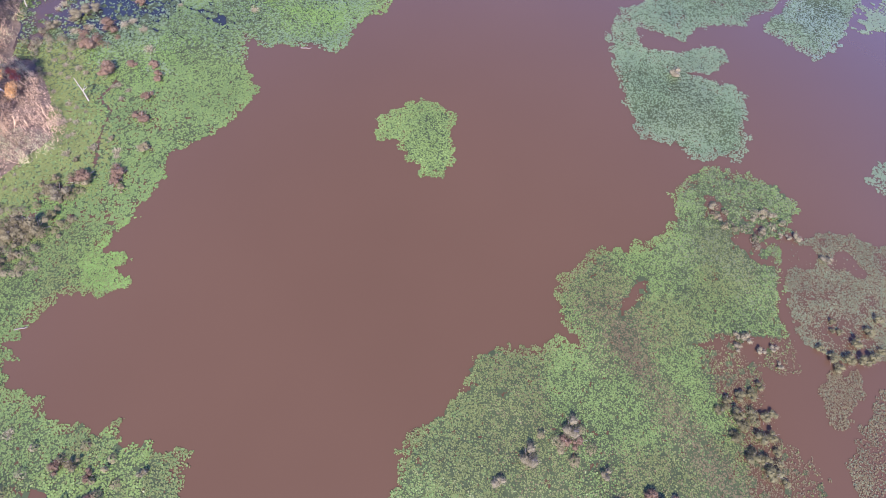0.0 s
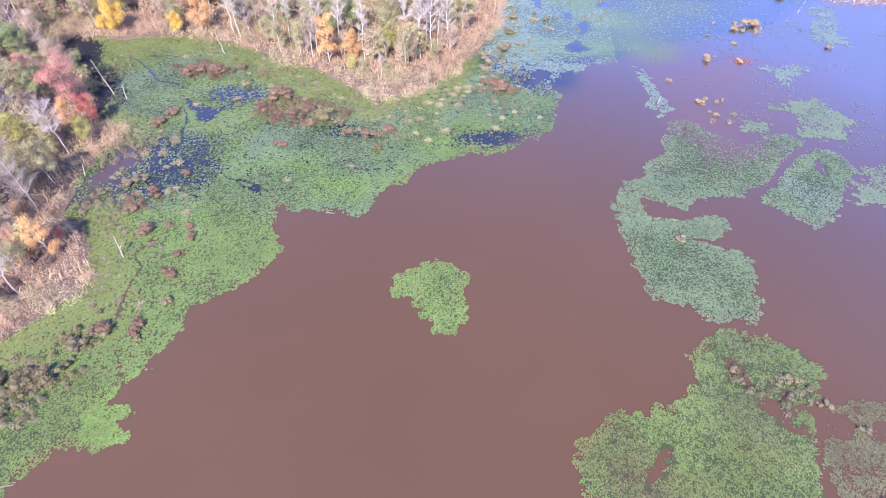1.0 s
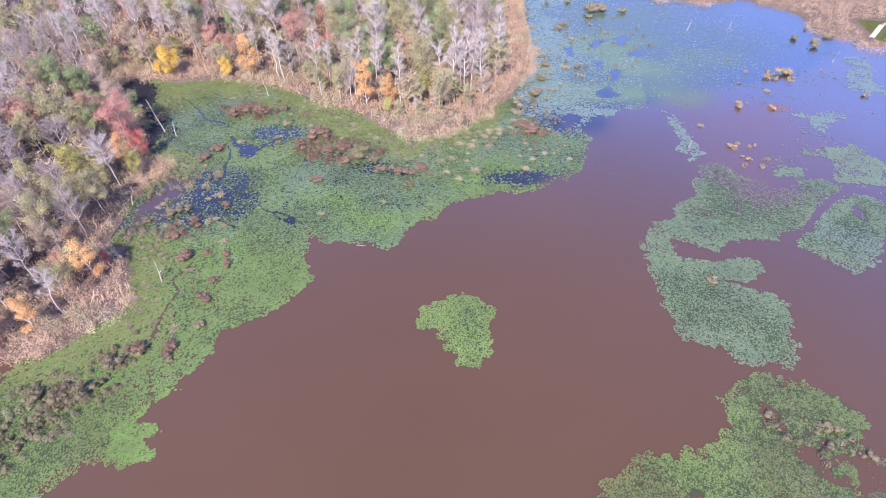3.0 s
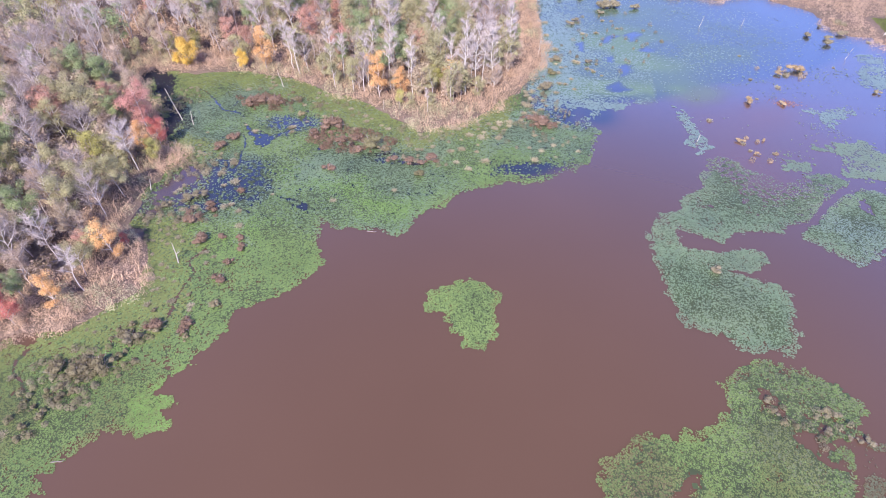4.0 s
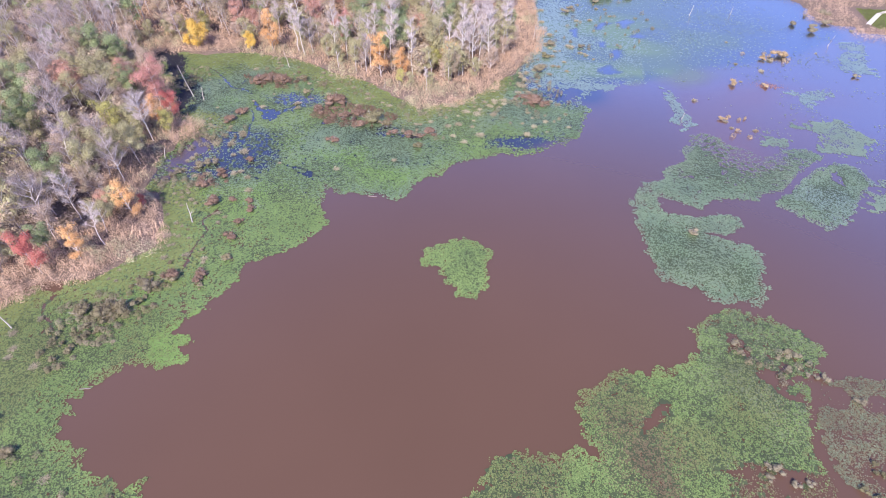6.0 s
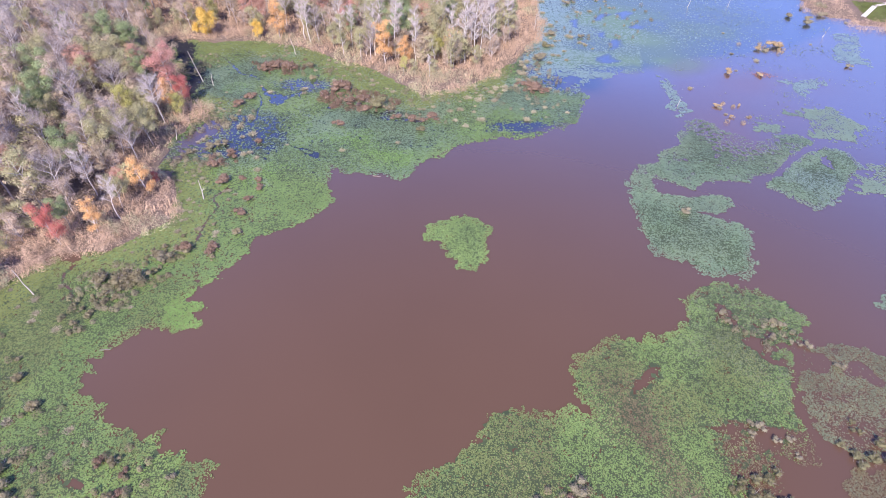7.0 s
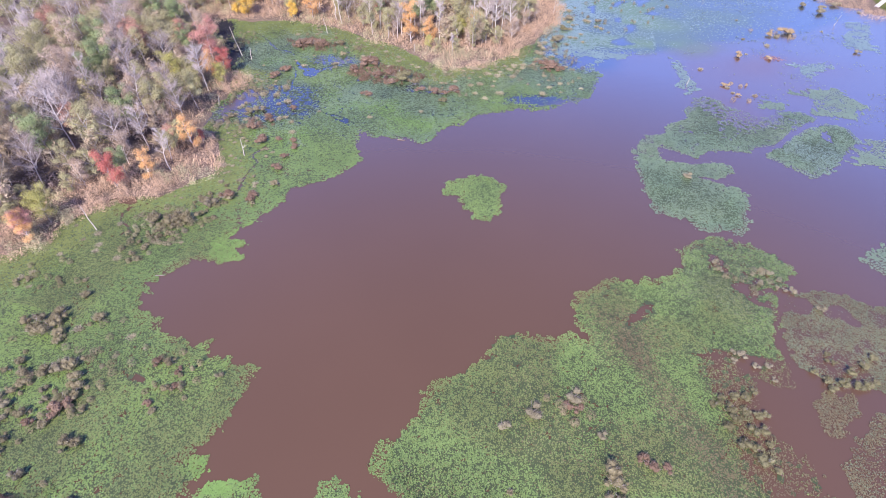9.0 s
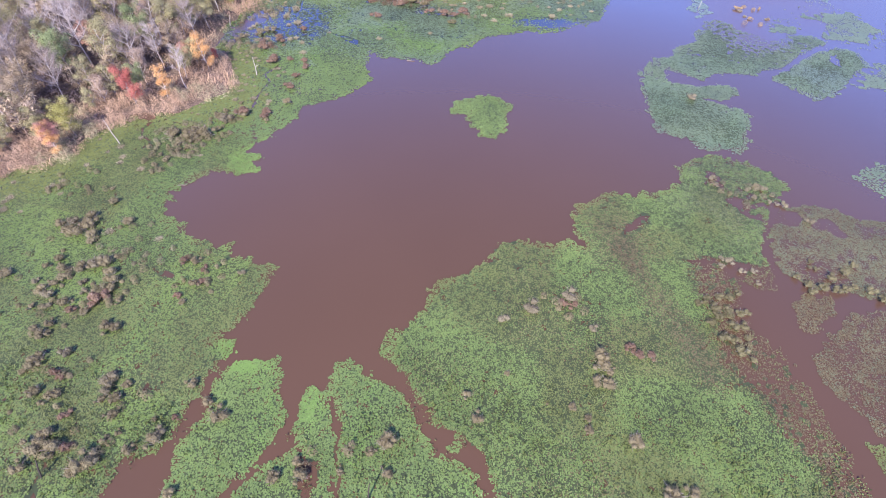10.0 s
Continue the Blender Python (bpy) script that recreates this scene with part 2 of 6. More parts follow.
SHRUBS = {
    "brown": crown_material("brown_shrub_twigs", (0.325, 0.275, 0.15), (0.25, 0.21, 0.114), (0.168, 0.14, 0.076), 0.9),
    "rust": crown_material("rust_shrub_twigs", (0.285, 0.188, 0.122), (0.222, 0.144, 0.093), (0.155, 0.099, 0.064), 0.9),
    "pale": crown_material("pale_shrub_twigs", (0.325, 0.282, 0.17), (0.252, 0.217, 0.13), (0.172, 0.146, 0.088), 0.9),
    "olive": crown_material("olive_shrub_leaves", (0.265, 0.24, 0.12), (0.205, 0.185, 0.09), (0.14, 0.125, 0.062), 0.85),
    "ochre": crown_material("ochre_shrub_twigs", (0.52, 0.385, 0.215), (0.42, 0.305, 0.165), (0.29, 0.207, 0.112), 0.9),
}
M_STICK = bark_material("dark_wet_wood", (0.09, 0.07, 0.06), (0.04, 0.032, 0.028))
M_STRAW = crown_material("straw_tuft", (0.49, 0.43, 0.275), (0.39, 0.335, 0.21), (0.27, 0.23, 0.142), 0.9)
M_DEADWOOD = bark_material("bleached_wood", (0.62, 0.55, 0.47), (0.42, 0.36, 0.30))

# ---- plan: shores and floating stands, in metres ----
WEST_SHORE = [(-1.5, 180), (1.2, 156), (3.8, 137), (4.1, 127), (0.7, 115), (-4.9, 102.4), (-10.3, 95.6), (-19.6, 89.7), (-23, 92.5),
              (-27.5, 95.4), (-33.5, 99.4), (-42, 102), (-50, 106.3), (-59.7, 109.2), (-68.5, 110), (-76.6, 108.7), (-84, 106),
              (-92, 108), (-94, 105), (-86, 96), (-78.5, 88), (-75, 81.5), (-70.5, 75.5), (-67.4, 73.3), (-66, 68), (-64, 60), (-63, 54), (-63, 51),
              (-59.6, 50.3), (-56.8, 48), (-53, 42), (-51.5, 37.4), (-54, 34), (-58.2, 29.2), (-64, 26), (-66, 23.8), (-68, 19.2),
              (-67.5, 14.7), (-70.3, 10.4), (-74, 7.5)]
WEST_LAND = WEST_SHORE + [(-84, -5), (-100, -40), (-130, -120), (-3000, -120), (-3000, 3000), (-20, 3000), (-6, 230)]
NORTH_BANK = [(102, 156.5), (95, 156.6), (94, 161.6), (86.3, 161.2), (84.4, 169.4), (84, 178.6), (70.6, 191), (58, 186), (44, 187),
              (34, 200), (20, 215), (5, 240), (-10, 260), (-20, 3000), (3000, 3000), (3000, 150), (140, 150)]
EDGE_NORTH = [(31.5, 112), (26, 110.4), (22, 108.2), (19.5, 107), (15.6, 107), (14.3, 101.2), (16.8, 97.7), (15.7, 89), (15, 84.4),
              (10.4, 80), (7.2, 76.7), (3.5, 75), (-0.4, 75.2), (-4, 73), (-9.9, 68.6), (-11.5, 65.6), (-15.4, 61.3), (-15.9, 59),
              (-17.2, 56.5), (-20.2, 57.6), (-25, 57.5), (-27.2, 56.6), (-30.9, 58.4), (-30.6, 56), (-29.6, 52.2), (-27.6, 49.7),
              (-28, 47.2), (-29, 45), (-30, 42), (-31, 40), (-33.3, 38), (-35.8, 36.3), (-35.6, 33), (-36.8, 30), (-38.2, 28.6), (-37.8, 26)]
EDGE_WEST = [(-37.4, 26.6), (-38.8, 25.4), (-40.9, 22.3), (-37.0, 21.1), (-38.7, 19.3), (-36.4, 18.7), (-36.3, 17.5), (-39.4, 16.9), (-42.6, 16.6), (-46, 13.7), (-46.5, 11.6), (-47.4, 10),
             (-44.2, 8.5), (-46.3, 8.3), (-44.4, 4), (-40.7, 4.5), (-41, 2.8), (-37.8, 2.5), (-38, 1.1), (-36, 2.5), (-34, 1.4), (-32.5, 1.8), (-30.8, 0.4),
             (-28.2, 1.1), (-27.2, 0), (-25.8, 0.4), (-24.7, -0.2), (-24.2, -2), (-23.9, -3.5), (-23.7, -7), (-24.6, -8.7)]
BANK_WEST = [(-25, -10.8), (-26.5, -11.8), (-26.8, -13.2), (-25.3, -13.4), (-24, -12.9), (-23.8, -14), (-24.3, -16.4), (-24.7, -17.2), (-24.5, -18.4),
             (-24.1, -19.9), (-25, -21.1), (-25, -22.7), (-24.7, -24.5), (-24.3, -25.2), (-25.1, -26.3), (-26.6, -27.9), (-28.5, -28.6), (-28.1, -31), (-28.2, -34)]
NORTH_MARSH = EDGE_NORTH + [(-60, 26), (-75, 40), (-90, 110), (-60, 120), (-8, 130), (-8, 205), (74, 205), (88, 178), (90, 152), (68, 131), (43, 121)]
WEST_MARSH = EDGE_WEST + BANK_WEST + [(-28, -38), (-52, -38), (-85, 0), (-85, 20), (-60, 26), (-37.8, 26)]
ISLAND = [(-9, 42.4), (-8.9, 45.6), (-6.3, 47.4), (-5.5, 48.5), (-1.5, 49), (-0.5, 47.5), (0.9, 46.8), (0.7, 44), (1.3, 41), (1.3, 38.6),
          (0.6, 36.6), (-2.2, 36), (-3.3, 37.8), (-4.8, 38), (-6, 41), (-8, 41)]
SOUTH_WEST = [(-22.9, -15.9), (-22.3, -15), (-20.4, -14.3), (-19.8, -14.7), (-18.6, -13.8), (-17.6, -13.8), (-16.7, -15), (-15.5, -17.1), (-14.3, -19.1),
              (-13.7, -21.1), (-13.6, -22.8), (-13.9, -24.6), (-14.2, -26.4), (-14.9, -27.3), (-16.3, -28), (-16.5, -29.7), (-17, -35), (-22, -35), (-22.2, -31.1), (-22.7, -29.9),
              (-22.9, -28.8), (-23.5, -26.5), (-23.3, -25.3), (-23.3, -23.2), (-22.2, -22), (-23.4, -19.8), (-23.6, -18.2), (-23.3, -17)]
SOUTH_LOBE = [(-11.9, -21.5), (-12.5, -19.5), (-12.6, -18), (-11.9, -16), (-9.9, -16.3), (-9, -17.4), (-7.4, -20.3), (-6.2, -22.4), (-5.4, -25.5),
              (-4.6, -33), (-16, -33), (-15.5, -30), (-14.5, -27.6), (-12.5, -24.5), (-10.6, -23)]
SOUTH_MID = [(-9.3, -16.2), (-10.4, -14.1), (-9.4, -11.7), (-7.4, -11.9), (-6.6, -12.8), (-5.9, -12.4), (-4.1, -13), (-2.5, -13.3), (-1.3, -14.1), (-0.4, -15.2),
             (0.9, -16.4), (1.5, -17.5), (2.6, -18.1), (3.7, -19.9), (5.3, -20), (6.7, -19.8), (7.9, -20.5), (9, -21.8), (9.8, -23), (11, -28), (11.5, -33),
             (-4.4, -33), (-5.2, -25.5), (-6, -22.3), (-7.9, -18.4)]
SOUTH_EAST = [(-5, -8.4), (-4.7, -6.1), (-3.6, -3.4), (-2.4, -1.6), (-2.2, 0.3), (0, 4.3), (3.2, 7.8), (4.8, 12), (7.2, 13.6), (10, 12.8), (12.4, 13.4),
              (14.4, 14.5), (17.6, 14.5), (15, 17.6), (14.5, 19.8), (17, 23.6), (19.8, 26.3), (22, 27.5), (23.2, 27.2), (26.2, 27.3),
              (29.7, 30.2), (31, 33), (30.6, 36), (32.2, 37.2), (33.6, 39.6), (37.3, 41), (40, 40), (42.6, 39.2), (46, 39.3), (47.3, 35.4),
              (46.3, 31.8), (43, 28.8), (43.3, 25.4), (42.2, 20.5), (42.5, 15.2), (42.2, 13.3), (38.2, 12.9), (39, 9)] + [
              (39.1, 5.1), (40.7, 3.2), (43.1, 1.7), (43.9, -0.2), (44.1, -2.9), (45.1, -4.5), (46, -6.8), (46.8, -8.3), (47.5, -9.9), (48.2, -13.3), (50, -28), (13, -30), (11.1, -22.7),
              (10.2, -21), (9.3, -19.8), (8.7, -18.6), (7.2, -18.1), (6.2, -17.5), (4.7, -17.3), (3, -16.5), (1.8, -15.3), (0.2, -14.1), (-1.1, -12.7), (-2, -11.6), (-3.2, -10.9), (-4.6, -9.6)]
EAST_NEAR = [(43.2, 24), (45.3, 29.2), (49.5, 32), (53.4, 31.8), (56, 30.5), (62, 30.4), (70, 22), (62, 12), (55, 15), (52.4, 15), (50.7, 16),
             (48.3, 14.4), (46.6, 15.8), (44, 17), (43.3, 20.4)]
EAST_WEDGE = [(45.4, 11.9), (46.4, 12.5), (48.2, 12.6), (50.1, 12.8), (49.7, 10.8), (47.3, 7.8), (45.7, 5.5), (44.8, 6.8), (44.5, 10.2)]
EAST_SIDE = [(58, 14), (54, 12.3), (50.8, 9), (47.3, 4.9), (46.5, 2.5), (46.8, 0.1), (47.1, -1.5), (48, -2), (49.2, -2.9), (50.4, -4.8), (51.7, -5.9), (54, -12), (66, -8), (68, 8)]
EAST_MID = [(24.4, 60), (25, 65.5), (27.4, 69.3), (31.3, 72.6), (31.2, 76.3), (35.4, 80), (36.6, 85.3), (41, 91.5), (47, 86), (51, 83.6), (54.6, 85.3), (56.5, 87.2), (60, 88.3), (63.6, 87), (61.8, 84.3), (58.9, 81.8), (56, 78.6),
            (54.4, 77), (53, 74.4), (51.4, 72.6), (48, 71), (45.7, 68.5), (40, 68.3), (36.5, 64.4), (32.8, 65.3), (29.4, 66.8), (29.5, 63), (34.2, 61.7),
            (37.2, 63), (42, 64), (43, 60.4), (39.8, 58), (36.8, 58), (42.8, 55.5), (43.5, 50.5), (42, 44.4), (40.4, 43), (35.2, 42.4),
            (32.3, 43.8), (27.6, 45.2), (25.8, 51.7)]
EAST_FAR = [(49.4, 69.3), (52.4, 72.6), (55.5, 76), (58.9, 80.2), (63.2, 84.4), (68.2, 83.5), (68.9, 78.4), (65, 72.7), (61.6, 66.6), (57.4, 62.2), (55, 64.9), (52.4, 66.2)]
FRAGMENTS = [[(60.5, 97.5), (62, 96.6), (65.3, 100.7), (70.4, 101.9), (74.6, 95.1), (71.4, 89.2), (64.2, 87.5), (62.5, 89.5), (65, 92), (64, 94.5)],
             [(34.6, 110.6), (37.3, 107), (38, 99.2), (39.5, 93.5), (36.4, 91.8), (35.3, 101)],
             [(63.3, 114), (73.3, 116.7), (66.4, 107)], [(85.8, 149.5), (91, 150.3), (88.4, 133), (89, 126), (81, 130.5)],
             [(65.2, 70.5), (73.4, 81.4), (79, 80), (76, 70)], [(58.8, 40.3), (62.7, 45.2), (70, 44), (68, 35)],
             [(53.7, 94), (58, 91.4), (55.7, 86.8), (51.6, 89.8)]]

# open water inside the stands
STRIP = [(35, 36.5), (35.8, 36.3), (36.7, 35.2), (37.8, 34.6), (37.4, 33.6), (37.7, 32.3), (36.9, 31.7), (35.9, 32.8), (35.1, 34.5)]
INLET = [(37.8, 30.4), (40.4, 31.3), (40.9, 29.9), (42.5, 30.1), (44.2, 30.6), (45.7, 30.2), (46.9, 29.7), (46.1, 27.8), (45, 27.6), (44.7, 28.2), (44.1, 29.2),
         (43.5, 29.6), (41.6, 28.5), (41.2, 27.5), (42.4, 27.4), (42.5, 26.7), (40.2, 26.4), (39.4, 27.8), (38.5, 28.3), (37.6, 29.2)]
EAST_CHANNEL = [(46.6, 29.7), (48, 30), (48.3, 28.3), (49, 27.1), (47, 26.3), (45.2, 26.3), (44.2, 26.1), (43.6, 24.6), (43.2, 22.7), (43.4, 20.9), (43.3, 19.1), (43.5, 17.4), (44.2, 15.3),
                (43.1, 14.4), (42.7, 16.4), (42.5, 18.4), (41.8, 19.4), (42.2, 21.6), (43, 24.5), (43.2, 26.2), (44.7, 27.2)]
EAST_GAP = [(50.8, 29.2), (52.4, 29.1), (53.4, 28.3), (54.5, 26.6), (55.1, 26), (53.2, 25), (52.5, 25.8), (51.3, 26.5), (50, 26.3), (49.5, 27.2)]
MUD_POOL = [(36, 15.6), (38.1, 16.9), (39.1, 16.8), (39.9, 16.4), (39.8, 15), (38.5, 14.2), (37.4, 13.5), (36.9, 14.2), (36, 14.2)]
MUD_NOTCH = [(33.1, 15.9), (33.8, 16.6), (34.2, 15.8), (33.6, 15.1), (33.1, 15)]
OLIVE_POOL = [(25, 23.4), (26, 23.3), (26.2, 22), (26.5, 21.4), (24.8, 20.4), (23.8, 18.9), (22.8, 17.8), (21.7, 17.9), (22.9, 20.6)]
POINT_POOL = [(-40.7, -4.5), (-39.1, -4.6), (-37.2, -4.6), (-36.8, -5.8), (-37.9, -5.9), (-39.6, -5.6)]
CORNER_POOL = [(-36.6, -31.2), (-34.6, -31), (-33.8, -31.6), (-35.6, -31.9), (-35.3, -33.1), (-33.9, -35), (-35.8, -35), (-36, -33)]
LOBE_POOL = [(-10.1, -23.7), (-8.1, -23.4), (-7.3, -25.1), (-7, -30), (-8.4, -30)]
BLUE_POOL = [(-57.6, 86.4), (-55.7, 84.8), (-53.8, 83.3), (-51.6, 82.9), (-49.6, 83), (-47.9, 84.1), (-47.1, 86.8), (-45.9, 88.1), (-46.4, 86.2), (-47.5, 83.8), (-49, 81.8), (-50, 81),
             (-49.5, 79.3), (-50.5, 78.5), (-52.4, 79.2), (-53.8, 81.5), (-57.2, 84.6)]
BAY_POOL = [(-39.1, 63.1), (-37.2, 61.8), (-34.6, 62.5), (-33.8, 60.8), (-34.5, 59.9), (-36.1, 60.5), (-38.4, 62.2)]
SHORE_POOL = [(-62.4, 69.4), (-60.3, 70.3), (-58.1, 68.3), (-58.1, 64.8), (-59.6, 62.3), (-59.8, 60.1), (-61.8, 58.8), (-59.6, 56.1), (-60.4, 53), (-62.3, 52.8), (-61.6, 53.8), (-61.1, 55.9),
              (-62.4, 60.3), (-62.8, 63), (-61.7, 65.4)]
COVE_POOL = [(-91, 105.7), (-88.7, 107.3), (-84, 103.6), (-81.1, 97.6), (-79.8, 92.8), (-76.2, 92.5), (-72.5, 86.5), (-71.4, 80.6), (-70.6, 74.6), (-72.3, 76.2), (-74.8, 82.5), (-75.4, 86), (-80.2, 91.7), (-84.2, 96)]
BAY_OPEN = [(25.8, 151.6), (28.6, 154.1), (31.2, 153.1), (28.8, 150), (28.2, 146), (27.1, 147.8)]
BAY_ARM = [(19.2, 145.9), (21.5, 150.2), (24.7, 151.1), (21.9, 147.6), (20.6, 143.5)]
BAY_SLIT = [(28.5, 141.6), (31.3, 143.9), (33.5, 141.8), (30.9, 140.2)]
BAY_LOW = [(23.3, 130.9), (26.2, 131.9), (26, 127.5), (23.7, 124.5)]
BAY_LAST = [(19.2, 118.3), (23.1, 121.8), (23.7, 118.9), (25.8, 117.8), (22.1, 115.3), (20.4, 115.5)]
BAY_WEST = [(12.2, 143.5), (14.5, 144.5), (14.6, 137), (12.9, 138)]
BAY_SMALL = [(19.9, 135.5), (21.7, 136.4), (21.9, 131.8), (20.5, 132.7)]
SOUTH_CHANNEL = [(-4.8, -9.4), (-3.2, -10.9), (-2, -11.6), (-1.1, -12.7), (0.2, -14.1), (1.8, -15.3), (3, -16.5), (4.7, -17.3), (6.2, -17.5), (7.2, -18.1), (8.7, -18.6), (9.3, -19.8), (10.2, -21),
                 (11.1, -22.7), (12.8, -30), (10.8, -30), (9.8, -23), (9, -21.8), (7.9, -20.5), (6.7, -19.8), (3.7, -19.9), (2.6, -18.1), (1.5, -17.5), (0.9, -16.4), (-0.4, -15.2), (-1.3, -14.1),
                 (-2.5, -13.3), (-4.1, -13), (-5.5, -12)]
WEST_CHANNEL = [(-23.8, -14), (-24.3, -16.4), (-24.7, -17.2), (-24.5, -18.4), (-24.1, -19.9), (-25, -21.1), (-25, -22.7), (-24.7, -24.5), (-24.3, -25.2), (-25.1, -26.3), (-26.6, -27.9), (-28.5, -28.6),
                (-28.1, -31), (-28.2, -37), (-22, -37), (-22.2, -31.1), (-22.7, -29.9), (-22.9, -28.8), (-23.5, -26.5), (-23.3, -23.2), (-22.4, -22), (-23.4, -19.8), (-23.6, -18.2), (-23.3, -17),
                (-22.9, -15.9), (-22.6, -14.6)]
LOBE_CHANNEL = [(-13.7, -21.1), (-13.6, -22.8), (-13.9, -24.6), (-14.2, -26.2), (-13.2, -25.2), (-12.2, -24), (-10.9, -22.8), (-12, -21.3), (-12.6, -19.3)]
EAST_STREAM = [(48.2, 71.1), (51.4, 72.6), (53, 74.4), (54.5, 77.1), (56.1, 78.7), (58.9, 81.8), (61.9, 84.2), (63.8, 87), (64.6, 86), (72, 89.5), (71, 87), (64.8, 85), (62, 82.2), (60.7, 82),
               (57.2, 78.4), (55.2, 75.8), (53.6, 72.4), (51.1, 70.8), (49.4, 69.4)]
FAR_HOLE = [(62.5, 80.5), (63.9, 81.4), (64.2, 78.2), (63.6, 75.7), (62.6, 76.7), (61.9, 77.8)]
MID_GAP = [(29.3, 66.8), (32.4, 65.7), (34, 64.9), (35.6, 64.1), (37.9, 65.3), (40, 65.4), (43.1, 67.1), (46.5, 68.5), (47, 66.4), (43.6, 63.6), (42.2, 63.4), (40.7, 63.9), (38.5, 63.3), (36.9, 61.9),
           (34.6, 62), (31.2, 62.2), (29.3, 63.2)]
MID_SLIT = [(34.2, 57.9), (37.4, 57.8), (39.9, 57.5), (42.3, 58.4), (44.5, 56.2), (40.5, 56.1), (38.2, 57), (35.7, 57.5)]
OPEN_WATER = [EAST_STREAM, FAR_HOLE, MID_GAP, MID_SLIT, SOUTH_CHANNEL, WEST_CHANNEL, LOBE_CHANNEL, STRIP, INLET, EAST_CHANNEL, EAST_GAP, MUD_POOL, MUD_NOTCH, OLIVE_POOL, POINT_POOL, CORNER_POOL, LOBE_POOL, BLUE_POOL, BAY_POOL, SHORE_POOL, COVE_POOL,
              BAY_OPEN, BAY_ARM, BAY_SLIT, BAY_LOW, BAY_LAST, BAY_WEST, BAY_SMALL]

# ---- ground and water ----
fine = np.arange(-190, 191, 2.0)
out = np.array([200, 220, 260, 340, 500, 800, 1400, 2400, 3200.0])
gx = np.concatenate((-out[::-1], fine, out))
gy = np.concatenate((-out[::-1] + 40, fine + 60, out + 90))
X, Y = np.meshgrid(gx, gy)


def land_at(x, y):
    """Metres inland from the shore, minus out on the water."""
    d = np.maximum(edge_distance(WEST_LAND, x, y), edge_distance(NORTH_BANK, x, y))
    d = np.maximum(d, np.maximum(np.abs(x) - 280, -150 - y))
    return d + 2.4 * (vnoise(x, y, 5.0, 3) - 0.5) + 1.0 * (vnoise(x, y, 2.0, 4) - 0.5)


def height_at(x, y):
    d = land_at(x, y)
    z = np.where(d > 0, 0.45 * np.minimum(d / 3, 1) + np.clip(d - 3, 0, 120) * 0.012, np.maximum(d * 0.35, -0.9))
    return z + np.where(d > 1, 0.35 * (vnoise(x, y, 9.0, 5) - 0.4), 0)


Z = height_at(X, Y)
ny, nx = X.shape
ids = np.arange(nx * ny).reshape(ny, nx)
quads = np.stack([ids[:-1, :-1], ids[:-1, 1:], ids[1:, 1:], ids[1:, :-1]], -1).reshape(-1)
ground = new("ground", mesh_of("ground", np.stack([X, Y, Z], -1).reshape(-1, 3), np.full((nx - 1) * (ny - 1), 4), quads, M_GROUND, True))
tagged(ground, "brown leaf litter ground of the wooded shore", "ground", kind="structure")
wx = np.concatenate((np.arange(-300, -100, 40.0), np.arange(-100, 140, 1.25), np.arange(140, 301, 40.0)))
wy = np.concatenate((np.arange(-160, -60, 25.0), np.arange(-60, 215, 1.25), np.arange(215, 361, 36.0)))
WX, WY = np.meshgrid(wx, wy)
ny, nx = WX.shape
ids = np.arange(nx * ny).reshape(ny, nx)
quads = np.stack([ids[:-1, :-1], ids[:-1, 1:], ids[1:, 1:], ids[1:, :-1]], -1).reshape(-1)
water_mesh = mesh_of("water", np.stack([WX, WY, 0 * WX], -1).reshape(-1, 3), np.full((nx - 1) * (ny - 1), 4), quads, M_WATER)
SILT = 1 - np.clip((edge_distance(NORTH_MARSH, WX, WY) - 0.3) / 3, 0, 1) * np.clip((WY - 46) / 12, 0, 1)
SILT *= 1 - np.clip((WY - 112 + 14 * (vnoise(WX, WY, 18, 15) - 0.5)) / 80, 0, 0.25) * np.clip((WX - 8) / 10, 0, 1)
# weed just under the surface of the far bay, thinning out towards the open water
WEED = np.clip((WY - 107 - 0.62 * np.maximum(WX - 31, 0) + 10 * (vnoise(WX, WY, 14, 55) - 0.5) + 5 * (vnoise(WX, WY, 4, 56) - 0.5)) / np.where(WX > 31, 14, 6), 0, 1)
WEED *= np.clip((70 - WX + 24 * (vnoise(WX, WY, 20, 57) - 0.5)) / 40, 0, 1) * (WX > 0) * (0.6 + 0.4 * np.clip(2.5 * (vnoise(WX, WY, 9, 58) - 0.25), 0, 1))
WEED *= 1 - 0.5 * np.clip((WY - 150) / 30, 0, 1)
for poly in OPEN_WATER[-7:]:
    WEED *= np.clip(0.5 - edge_distance(poly, WX, WY), 0, 1)
SILT *= 1 - 0.95 * np.clip(1.6 * np.exp(-((WX - 17) / 4) ** 2 - ((WY - 104.5) / 5) ** 2), 0, 1)
SILT = np.maximum(SILT, 0.35 * np.clip(1.5 - ((WX + 60) / 5) ** 2 - ((WY - 63) / 9) ** 2, 0, 1))
SILT = np.maximum(SILT, 0.75 * np.clip(edge_distance(SHORE_POOL, WX, WY) + 1.5, 0, 1))
